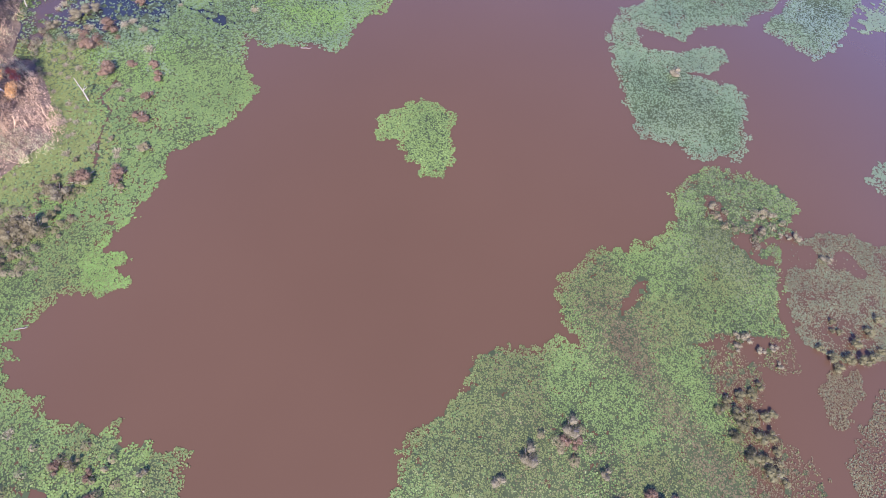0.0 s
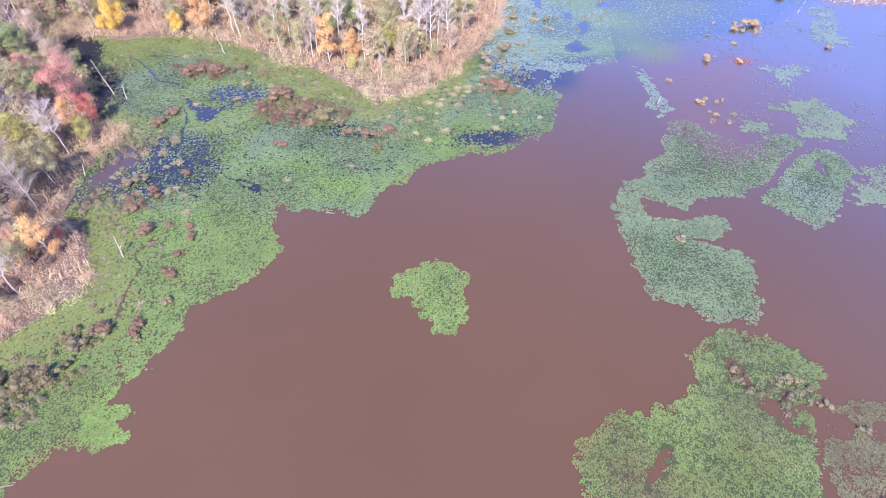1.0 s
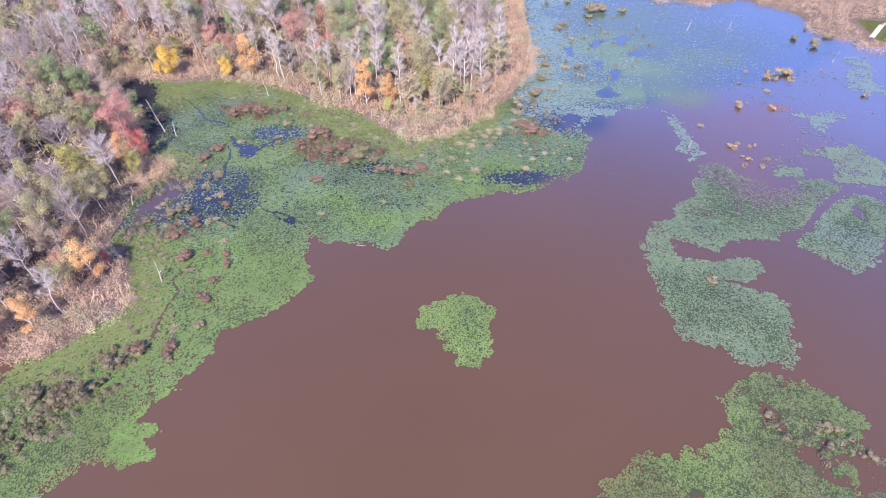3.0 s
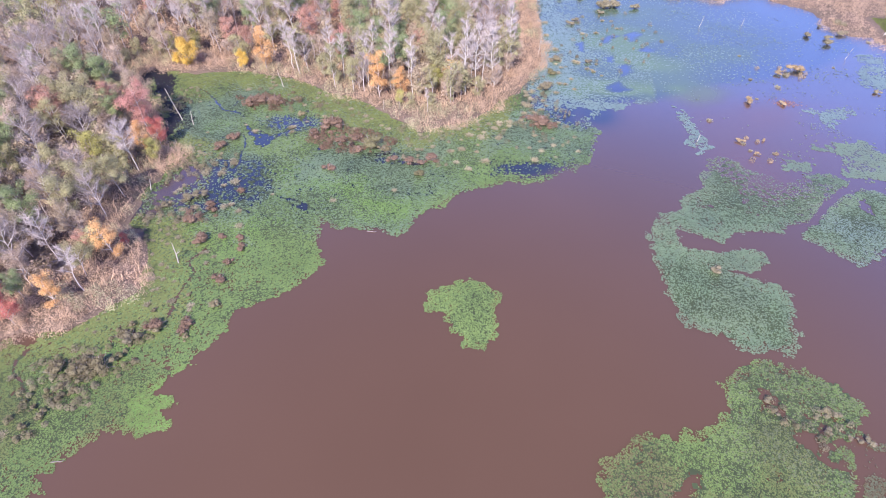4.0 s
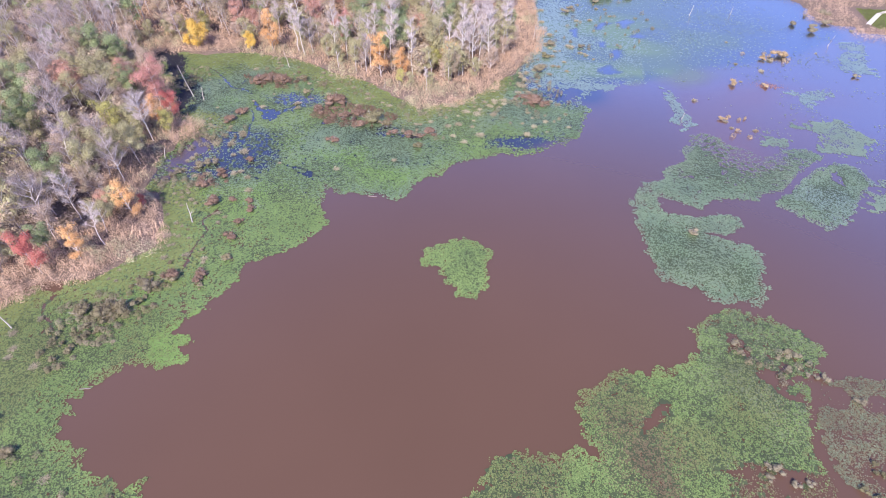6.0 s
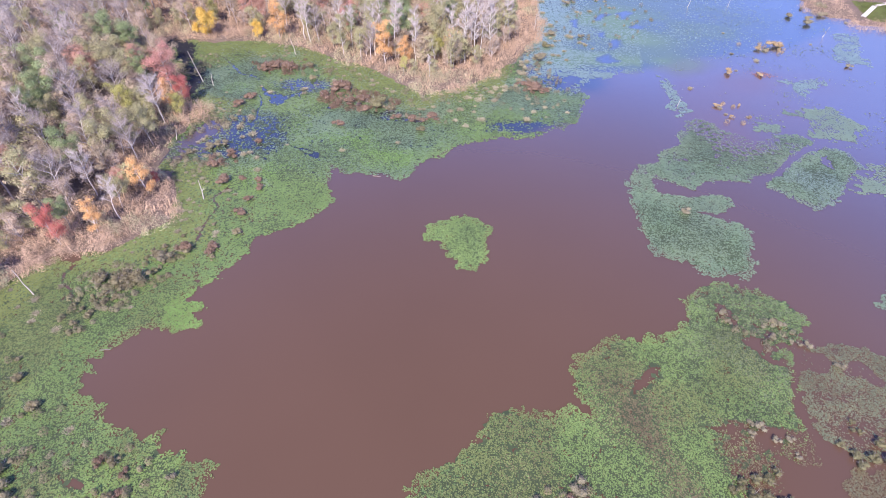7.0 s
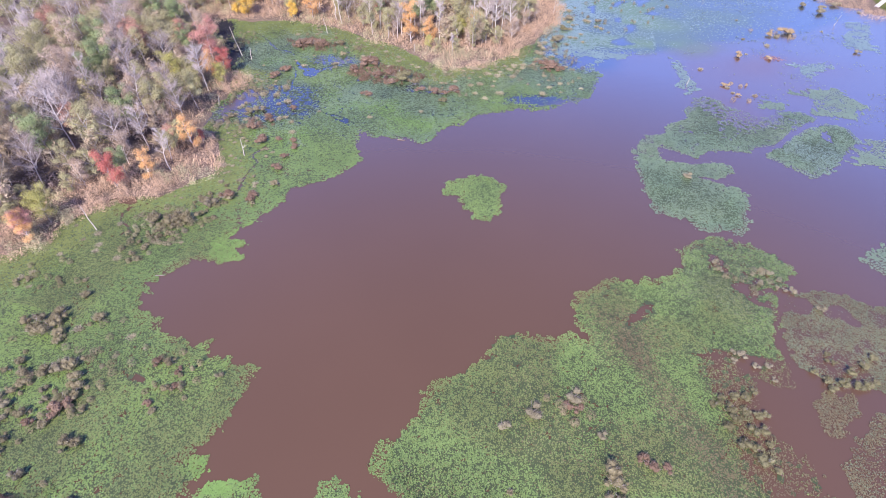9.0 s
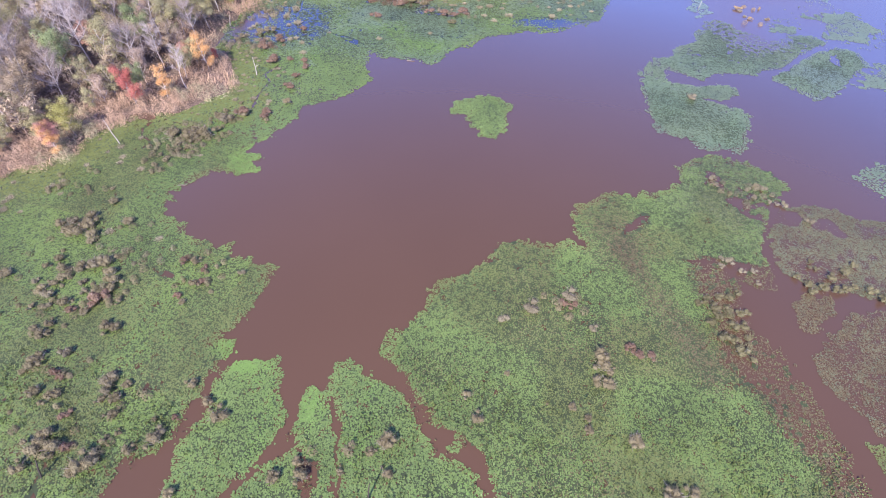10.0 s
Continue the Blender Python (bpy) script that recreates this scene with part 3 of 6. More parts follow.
# reddish stems of dying weed under the shoals of the eastern arm
STEMS = np.exp(-((WX - 48) / 17) ** 2 - ((WY - 101) / 16) ** 2) + 0.35 * np.exp(-((WX - 49) / 8) ** 2 - ((WY - 83) / 7) ** 2) + 0.6 * np.exp(-((WX - 62) / 12) ** 2 - ((WY - 114) / 6) ** 2)
STEMS *= (0.55 + 0.9 * vnoise(WX, WY, 11, 59)) * np.clip((WX - 33) / 6, 0, 1)
stems_in = water_mesh.attributes.new("stems", "FLOAT", "POINT")
stems_in.data.foreach_set("value", np.clip(STEMS, 0, 1).astype(np.float32).ravel())
weed_in = water_mesh.attributes.new("weed", "FLOAT", "POINT")
weed_in.data.foreach_set("value", np.clip(WEED, 0, 1).astype(np.float32).ravel())
silt = water_mesh.attributes.new("silt", "FLOAT", "POINT")
silt.data.foreach_set("value", np.clip(SILT, 0, 1).astype(np.float32).ravel())
water = new("water", water_mesh)
tagged(water, "still muddy brown pond water reflecting blue sky", "water", kind="structure")


# ---- floating leaves ----
def in_stand(poly, x, y, ragged=1.0):
    """In the stand, with a ragged outline."""
    u = x + ragged * (2.2 * (vnoise(x, y, 3.2, 11) - 0.5) + 0.8 * (vnoise(x, y, 1.0, 12) - 0.5))
    v = y + ragged * (2.2 * (vnoise(x, y, 3.2, 13) - 0.5) + 0.8 * (vnoise(x, y, 1.0, 14) - 0.5))
    lobe = np.abs(2 * vnoise(x, y, 1.5, 18) - 1) + 0.6 * np.abs(2 * vnoise(x, y, 0.7, 19) - 1)
    return edge_distance(poly, u, v) > ragged * 1.5 * (0.45 - lobe)


def scatter(poly, per_m2, keep=None, ragged=1.0):
    p = np.asarray(poly, float)
    lo, hi = p.min(0) - 1, p.max(0) + 1
    m = int(per_m2 * (hi[0] - lo[0]) * (hi[1] - lo[1]))
    x, y = rng.uniform(lo[0], hi[0], m), rng.uniform(lo[1], hi[1], m)
    ok = in_stand(poly, x, y, ragged)
    x, y = x[ok], y[ok]
    if keep is not None:
        ok = rng.random(len(x)) < keep(x, y)
        x, y = x[ok], y[ok]
    return x, y


def leaves_mesh(name, x, y, mat, r=(0.07, 0.145), lift=0.07, tilt=0.13):
    """Round floating leaves, four corners each, some lifted and tipped."""
    m = len(x)
    rad = rng.uniform(*r, m)
    a0 = rng.uniform(0, 2 * math.pi, m)
    ang = a0[:, None] + np.arange(4) * math.pi * 0.5
    wob = rng.uniform(0.8, 1.15, (m, 4))
    dx, dy = np.cos(ang) * rad[:, None] * wob, np.sin(ang) * rad[:, None] * wob
    sx, sy = rng.normal(0, tilt, (2, m))
    z0 = 0.015 + lift * rng.random(m) ** 2
    dz = dx * sx[:, None] + dy * sy[:, None]
    dz -= dz.min(1, keepdims=True)
    v = np.stack([x[:, None] + dx, y[:, None] + dy, z0[:, None] + dz], -1)
    s = Soup()
    s.add(v, 4)
    return s.mesh(name, mat)


def stand(name, label, x, y, mat, category="water plants", **kw):
    if len(x) < 3:
        return None
    return tagged(new(name, leaves_mesh(name, x, y, mat, **kw)), label, category, kind="stuff")


def bump_at(x, y, cx, cy, rx, ry, turn=0.0):
    """1 in the middle of an oval, falling to 0 at its edge."""
    c, s = math.cos(radians(turn)), math.sin(radians(turn))
    u, v = ((x - cx) * c + (y - cy) * s) / rx, (-(x - cx) * s + (y - cy) * c) / ry
    return np.clip(1.3 * (1 - u * u - v * v), 0, 1)


def soft_at(x, y, cx, cy, rx, ry, turn=0.0):
    """1 in the middle of an oval, fading gently past its edge."""
    c, s = math.cos(radians(turn)), math.sin(radians(turn))
    u, v = ((x - cx) * c + (y - cy) * s) / rx, (-(x - cx) * s + (y - cy) * c) / ry
    return np.exp(-1.2 * (u * u + v * v))


def clumps(x, y, size, low, seed):
    """Patchy cover between low and 1."""
    k = 0.65 * vnoise(x, y, size, seed) + 0.35 * vnoise(x, y, size * 0.35, seed + 1)
    return low + (1 - low) * np.clip((k - 0.3) / 0.3, 0, 1)


def fine_gaps(x, y, low=0.5):
    """Small dark gaps between the leaf clusters."""
    return clumps(x, y, 0.5, low, 91)


def near_line(x, y, points):
    """Metres to a winding line."""
    best = np.full(np.shape(x), 1e9)
    u, v = x + 1.4 * (vnoise(x, y, 2.5, 16) - 0.5), y + 1.4 * (vnoise(x, y, 2.5, 17) - 0.5)
    for (x0, y0), (x1, y1) in zip(points, points[1:]):
        dx, dy = x1 - x0, y1 - y0
        f = np.clip(((u - x0) * dx + (v - y0) * dy) / (dx * dx + dy * dy), 0, 1)
        best = np.minimum(best, np.hypot(u - x0 - f * dx, v - y0 - f * dy))
    return best


CREEKS = [[(-45.4, 34), (-45.7, 38), (-46.2, 41.3), (-47.2, 44.6), (-47.3, 48.4)], [(-41, 63.2), (-37.2, 62.3), (-33, 60.7)],
          [(-58.2, 86.3), (-50.8, 82), (-47.6, 86), (-46, 89.7), (-46.5, 94.5)], [(-54.3, 63.4), (-54, 67), (-52.3, 72.7), (-55.7, 82.3)],
          [(-61.4, 25), (-59, 21.4), (-56.4, 19), (-53.8, 16.5)], [(-9.2, -16.4), (-7.6, -19.5), (-6.1, -22.5), (-5, -28)],
          [(36, -3), (41.6, -1.4)], [(30.4, 14.7), (34, 16)], [(-75, 100), (-66, 92), (-60, 90)],
          [(-62, 70), (-58, 64), (-50, 60), (-44, 58)]]


def open_keep(x, y):
    """0 in the pools and channels inside the stands, 1 elsewhere."""
    k = np.ones(np.shape(x))
    u, v = x + 0.9 * (vnoise(x, y, 1.1, 84) - 0.5), y + 0.9 * (vnoise(x, y, 1.1, 85) - 0.5)
    for poly in OPEN_WATER:
        p = np.asarray(poly)
        lo, hi = p.min(0) - 1, p.max(0) + 1
        near = np.flatnonzero((x > lo[0]) & (x < hi[0]) & (y > lo[1]) & (y < hi[1]))
        if len(near):
            k[near] = np.minimum(k[near], np.clip(0.5 - edge_distance(poly, u[near], v[near]) / 0.35, 0.02, 1))
    return k


def creek_keep(x, y):
    k = open_keep(x, y)
    for c in CREEKS:
        k = np.minimum(k, np.clip((near_line(x, y, c) - 0.12) / 0.25, 0, 1))
    return k


POOLS = [(4.5, 8.3, 1.0, 0.7, 0), (8.5, 8.2, 1.0, 0.7, 0), (-38.5, 79.8, 1.1, 0.9, 0), (-32.8, 82.5, 0.9, 1.3, 0), (-26.6, 82.4, 1.7, 0.9, 0), (-18.6, 78, 2.2, 0.9, 0), (13.5, 104.5, 2.5, 3, 0)]
BANDS = [(5, 80.3, 10.5, 3.4, 12), (11.5, 102.5, 5, 5.5, -30)]
THIN = [(-61.5, 61, 4.5, 11, 0), (-53, 68, 11, 8, 40), (-54, 59, 8, 5, 0), (-47, 64, 7, 6, 0), (-24, 79, 8, 3, 0), (-48, 88, 9, 5, 0), (30, 165, 22, 30, 0)]


def marsh_keep(x, y):
    k = clumps(x, y, 5.0, 0.65, 21)
    for q in POOLS:
        k = k * (1 - np.clip(4 * (1.15 * bump_at(x, y, *q) - 0.5 * vnoise(x, y, 1.6, 46) - 0.55 * vnoise(x, y, 4.5, 48)), 0, 1))
    for q in THIN:
        k = k * (1 - 0.75 * bump_at(x, y, *q))
    for q in BANDS:
        k = k * (1 - np.clip(1.2 * soft_at(x, y, *q), 0, 0.95))
    k = k * np.where((x > 10) & (y > 110), np.clip(1 - 0.75 * (x - 10) / 8, 0.25, 1), 1)
    k = k * np.where((x > 0) & (y > 112), np.clip(1.3 - (y - 112) / 110 - np.clip((x - 36) / 48, 0, 1), 0.03, 1) * np.where(x > 31, np.clip((y - 112 - 0.5 * (x - 31) + 14 * (vnoise(x, y, 9, 86) - 0.5)) / 40, 0, 0.6), 1) * (0.5 + 0.5 * np.clip(6 * (vnoise(x, y, 9, 22) - 0.4), 0, 1)), 1)
    return k * (land_at(x, y) < 0.3) * creek_keep(x, y) * fine_gaps(x, y, 0.65)


def deep_share(x, y):
    """How far the dark blue-green kind takes over from the light one."""
    s = 0.5 + 0 * x
    for q in THIN:
        s = np.maximum(s, bump_at(x, y, *q))
    return np.clip(s + 0.9 * (vnoise(x, y, 9, 31) - 0.5) - 0.6 * np.clip((56 - y) / 12, 0, 1), 0, 1)


x, y = scatter(NORTH_MARSH, 34.0, marsh_keep, 0.7)
weed = np.clip((land_at(x, y) + 9 + 8 * (vnoise(x, y, 7, 41) - 0.5)) / 4, 0, 1) * (y > 24) * (x < -2) * 0.8 * (1 - 0.9 * bump_at(x, y, -61, 62, 7, 12))
pick = rng.random(len(x))
thin = (y > 105) & (x > 0) & (rng.random(len(x)) < 0.75)
x, y, weed, pick = x[~thin], y[~thin], weed[~thin], pick[~thin]
deep = (0.3 * rng.random(len(x)) + 0.35 < deep_share(x, y)) | ((y > 100) & (x > 0))
vivid = (pick > weed) & (rng.random(len(x)) < 0.6 * (soft_at(x, y, -30, 68, 7, 4) + soft_at(x, y, -20, 64, 7, 3) + soft_at(x, y, -43, 50.5, 4, 4) + soft_at(x, y, -52, 51, 4, 2.5)) + 0.35 * (vnoise(x, y, 7, 88) > 0.68))
pick = np.where(vivid, -1.0, pick)
stand("lily_leaves", "vivid green lily leaves floating in the marsh bay", x[vivid], y[vivid], M_LILY_BRIGHT)
stand("lily_leaves", "pale green lily leaves floating in the marsh bay", *[a[(pick > weed) & ~deep] for a in (x, y)], M_LILY)
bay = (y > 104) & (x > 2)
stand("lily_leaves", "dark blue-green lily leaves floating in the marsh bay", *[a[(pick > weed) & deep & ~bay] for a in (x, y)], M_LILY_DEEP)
stand("lily_leaves", "lily leaves tinted with pale blue-green sky sheen, flat on the open bay", *[a[(pick > weed) & deep & bay] for a in (x, y)], M_MAT_SHEEN, lift=0.02, tilt=0.04)
stand("duckweed", "yellow-green duckweed along the wooded shore", *[a[(pick <= weed) & ~vivid] for a in (x, y)], M_DUCKWEED, r=(0.12, 0.25), lift=0.05, tilt=0.08)


def west_keep(x, y):
    k = clumps(x, y, 4.0, 0.75, 23)
    k = k * (1 - 0.6 * bump_at(x, y, -30.4, -20.1, 2.2, 1.2, 20)) * (1 - 0.45 * bump_at(x, y, -34, -17, 4, 3))
    return k * (land_at(x, y) < 0.3) * creek_keep(x, y) * fine_gaps(x, y)


x, y = scatter(WEST_MARSH, 64.0, west_keep, 0.85)
weed = np.clip((land_at(x, y) + 8 + 5 * (vnoise(x, y, 6, 42) - 0.5)) / 3, 0, 1) * 0.85
pick = rng.random(len(x))
bright = rng.random(len(x)) < np.clip(3.0 * (0.6 * vnoise(x, y, 6, 33) + 0.4 * vnoise(x, y, 2, 47) - 0.36) * (y < 2) * (x < -28), 0, 0.85) + 0.5 * bump_at(x, y, -41, 20.5, 4, 4.6, 20) + 1.5 * bump_at(x, y, -24.8, -13.8, 2, 1.3)
olive = (rng.random(len(x)) < np.clip(5.0 * (vnoise(x, y, 8, 35) - 0.32), 0.15, 0.92)) & ~bright
ok = pick > weed
stand("lily_leaves", "bright yellow-green lily leaves on the pond edge", *[a[ok & bright] for a in (x, y)], M_LILY_LIME)
stand("lily_leaves", "olive green lily leaves covering the shallows", *[a[ok & olive] for a in (x, y)], M_LILY_OLIVE, r=(0.056, 0.12))
stand("lily_leaves", "mid green lily leaves covering the shallows", *[a[ok & ~olive & ~bright] for a in (x, y)], M_LILY, r=(0.056, 0.12))
stand("duckweed", "yellow-green duckweed along the brushy shore", *[a[~ok] for a in (x, y)], M_DUCKWEED, r=(0.08, 0.18), lift=0.05, tilt=0.08)

LIME = [[(-37.2, 26.8), (-38.8, 25.6), (-41, 22.2), (-37, 21.3), (-38.7, 19.4), (-36.3, 18.8), (-36.2, 17.5), (-39.4, 17.0), (-41.6, 18.2), (-42.8, 20), (-41.6, 23)],
        [(-26.6, -13), (-24.2, -12.6), (-23, -13.6), (-24.4, -14.6)], [(-22.6, -14.6), (-20.4, -14.2), (-18.6, -14.6), (-20, -16), (-22.4, -15.9)],
        [(-12, -16), (-10.4, -16.6), (-10.8, -19), (-11.8, -20.4), (-12.4, -18)]]
for poly in LIME:
    x, y = scatter(poly, 60, lambda x, y: clumps(x, y, 1.3, 0.5, 97), 0.5)
    stand("floating_weed", "smooth lime green mat of floating weed", x, y, M_LILY_BRIGHT, r=(0.08, 0.17), lift=0.04, tilt=0.06)

x, y = scatter(ISLAND, 56, lambda x, y: clumps(x, y, 3, 0.75, 25) * fine_gaps(x, y, 0.6), 0.5)
stand("lily_island", "small heart-shaped island of green lily leaves", x, y, M_LILY)
for poly in (SOUTH_WEST, SOUTH_LOBE, SOUTH_MID):
    x, y = scatter(poly, 54, lambda x, y: clumps(x, y, 4, 0.7, 26) * creek_keep(x, y) * fine_gaps(x, y, 0.6), 0.5)
    b = rng.random(len(x)) < np.clip(1.6 * (vnoise(x, y, 5, 36) - 0.5), 0, 0.35) + 1.5 * bump_at(x, y, -21.5, -15.3, 2, 1) + 0.5 * bump_at(x, y, -10.5, -18.5, 2.2, 3)
    stand("lily_leaves", "bright green lily leaves beside a brown channel", x[b], y[b], M_LILY_BRIGHT, r=(0.065, 0.14))
    stand("lily_leaves", "mid green lily leaves beside a brown channel", x[~b], y[~b], M_LILY, r=(0.065, 0.14), lift=0.08, tilt=0.11)


def mud_side(x, y):
    """1 on the shallow mud along the eastern channel."""
    bank = np.interp(y, [-40, -13.6, -4, 5, 13], [53, 47.2, 44.6, 41, 38.5])
    reach = np.interp(y, [-14, 0, 15], [3.5, 8, 8])
    return np.clip((x - bank + reach + 5 * (vnoise(x, y, 6, 44) - 0.5)) / 3, 0, 1) * (y < 17)


def south_keep(x, y):
    k = clumps(x, y, 4.0, 0.7, 27)
    k = k * (1 - 0.4 * mud_side(x, y))
    for q in ((39, 7, 3, 4, 0), (4.5, 8.3, 1.0, 0.7, 0), (8.5, 8.2, 1.0, 0.7, 0)):
        k = k * (1 - 0.95 * bump_at(x, y, *q))
    for q in ((7.4, -14.9, 2.4, 1.3), (25.4, -0.2, 2.4, 1.6), (8.5, -2, 2.5, 2), (11, -3, 3, 3), (29, 13.6, 1.6, 1), (21, 16.6, 2.4, 1), (15, 3.5, 2.4, 1.6)):
        k = k * (1 - 0.3 * bump_at(x, y, *q))
    k = k * (1 - bump_at(x, y, 41, 31.4, 6, 2.2, -5) * (clumps(x, y, 1.5, 0.0, 93) < 0.45))
    ragged = np.maximum(soft_at(x, y, 38, 33.5, 6, 4, -20), soft_at(x, y, 43, 29, 4, 5))
    k = k * (1 - ragged * np.clip(5 * (0.55 * vnoise(x, y, 2.2, 94) + 0.45 * vnoise(x, y, 0.9, 95) - 0.42), 0, 1))
    closed = bump_at(x, y, 31, -17, 18, 9, -10)
    return k * creek_keep(x, y) * np.maximum(fine_gaps(x, y, 0.3), 0.85 * closed)


x, y = scatter(SOUTH_EAST, 84, south_keep, 0.8)
dry = rng.random(len(x)) < 0.85 * mud_side(x, y) + 0.8 * np.clip(1.3 - near_line(x, y, [(22.7, 15.6), (27.6, 6.5), (31.3, 1.5), (33.4, -2.3)]) / 2.2, 0, 1) + 0.55 * bump_at(x, y, 22, 16, 7, 6) + 0.3 * bump_at(x, y, 20, 22, 6, 5) + np.clip(0.8 * (vnoise(x, y, 10, 45) - 0.6), 0, 0.2)
olive = (rng.random(len(x)) < np.clip(5.0 * (vnoise(x, y, 9, 37) - 0.45) + bump_at(x, y, 20, 21, 6, 6), 0.08, 0.95)) & ~dry
lime = ~dry & ~olive & (rng.random(len(x)) < 0.55 * bump_at(x, y, 31, -18, 18, 9, -10) + 0.7 * bump_at(x, y, 28.8, 22.6, 0.8, 0.7))
grey = ~dry & ~lime & (rng.random(len(x)) < 0.42 * np.clip((y - 14) / 12, 0, 1) * np.clip((x - 26) / 8, 0, 1) * (1 - bump_at(x, y, 34, 22, 4, 5)))
olive &= ~grey
stand("lily_leaves", "grey-green lily leaves in a wide floating bed", x[grey], y[grey], M_LILY_GREY, r=(0.055, 0.115), lift=0.1, tilt=0.15)
stand("lily_leaves", "light yellow-green lily leaves in a closed bed", x[lime], y[lime], M_LILY_LIME, r=(0.055, 0.115), lift=0.1, tilt=0.1)
stand("lily_leaves", "browning lily leaves on the shallow mud", x[dry], y[dry], M_LILY_DRY, r=(0.055, 0.115))
stand("lily_leaves", "olive green lily leaves in a wide floating bed", x[olive], y[olive], M_LILY_OLIVE, r=(0.055, 0.115), lift=0.1, tilt=0.15)
stand("lily_leaves", "mid green lily leaves in a wide floating bed", *[a[~dry & ~olive & ~lime & ~grey] for a in (x, y)], M_LILY, r=(0.055, 0.115), lift=0.1, tilt=0.15)


def east_keep(x, y):
    """Thin on the mud, closing up along the channels."""
    k = clumps(x, y, 1.5, 0.2, 28)
    for poly in (EAST_NEAR, EAST_WEDGE):
        k = np.maximum(k, np.clip(1.4 - 0.6 * np.abs(edge_distance(poly, x, y)), 0, 1))
    for poly in (EAST_CHANNEL, EAST_GAP):
        k = np.maximum(k, np.clip(1.5 - 0.65 * np.abs(edge_distance(poly, x, y)), 0, 1))
    return k * open_keep(x, y) * (1 - 0.8 * bump_at(x, y, 49, 18, 4.5, 3.5))


x, y = scatter(EAST_NEAR, 11, east_keep, 0.6)
b = rng.random(len(x)) < 0.55
stand("leaf_mat", "thin brown mat of old leaves on muddy water", x[b], y[b], M_LILY_DRY, r=(0.09, 0.17), lift=0.015, tilt=0.015)
stand("leaf_mat", "thin grey-green mat of old leaves on muddy water", x[~b], y[~b], M_LILY_GREY, r=(0.09, 0.17), lift=0.015, tilt=0.015)
for poly, share in ((EAST_NEAR, 0.42), (EAST_WEDGE, 0.85), (EAST_SIDE, 0.75)):
    x, y = scatter(poly, 78, east_keep, 0.6)
    b = rng.random(len(x)) < share
    stand("lily_leaves", "thin browning lily leaves on muddy water", x[b], y[b], M_LILY_DRY, r=(0.055, 0.115))
    stand("lily_leaves", "thin grey-green lily leaves on muddy water", x[~b], y[~b], M_LILY_GREY, r=(0.055, 0.115))


def mid_keep(x, y):
    k = clumps(x, y, 3.0, 0.6, 29)
    k = k * (1 - 0.86 * soft_at(x, y, 49.5, 84, 10, 8.5)) * (1 - 0.4 * soft_at(x, y, 45, 76, 6, 5)) * (1 - 0.7 * soft_at(x, y, 35.5, 74.2, 2.4, 1.5)) * (1 - 0.5 * soft_at(x, y, 40, 87, 5, 5))
    return k * fine_gaps(x, y, 0.6) * open_keep(x, y)


x, y = scatter(EAST_MID, 36, mid_keep, 0.6)
b = rng.random(len(x)) < np.clip(4 * (vnoise(x, y, 6, 38) - 0.35), 0.1, 0.9)
stand("lily_leaves", "pale green lily leaves in a drifting bed", x[b], y[b], M_MAT_TEAL)
stand("lily_leaves", "dark green lily leaves in a drifting bed", x[~b], y[~b], M_LILY_DEEP)
x, y = scatter(EAST_FAR, 34, lambda x, y: clumps(x, y, 2, 0.45, 30) * fine_gaps(x, y, 0.6) * open_keep(x, y), 0.6)
b = rng.random(len(x)) < np.clip(4 * (vnoise(x, y, 6, 38) - 0.4), 0.1, 0.9)
stand("lily_leaves", "pale green lily leaves in a small drifting bed", x[b], y[b], M_MAT_SHEEN)
stand("lily_leaves", "dark green lily leaves in a small drifting bed", x[~b], y[~b], M_LILY_DEEP)
for poly in FRAGMENTS:
    x, y = scatter(poly, 34 if poly[0][1] > 105 else 42, lambda x, y: clumps(x, y, 2.5, 0.35, 32) * np.where(y > 120, clumps(x, y, 6, 0.0, 34), 1), 1.2)
    stand("lily_leaves", "loose fragment of green lily leaves adrift", x, y, M_MAT_SHEEN if poly[0][1] > 105 else M_MAT_TEAL, r=(0.11, 0.22), lift=0.02, tilt=0.04)
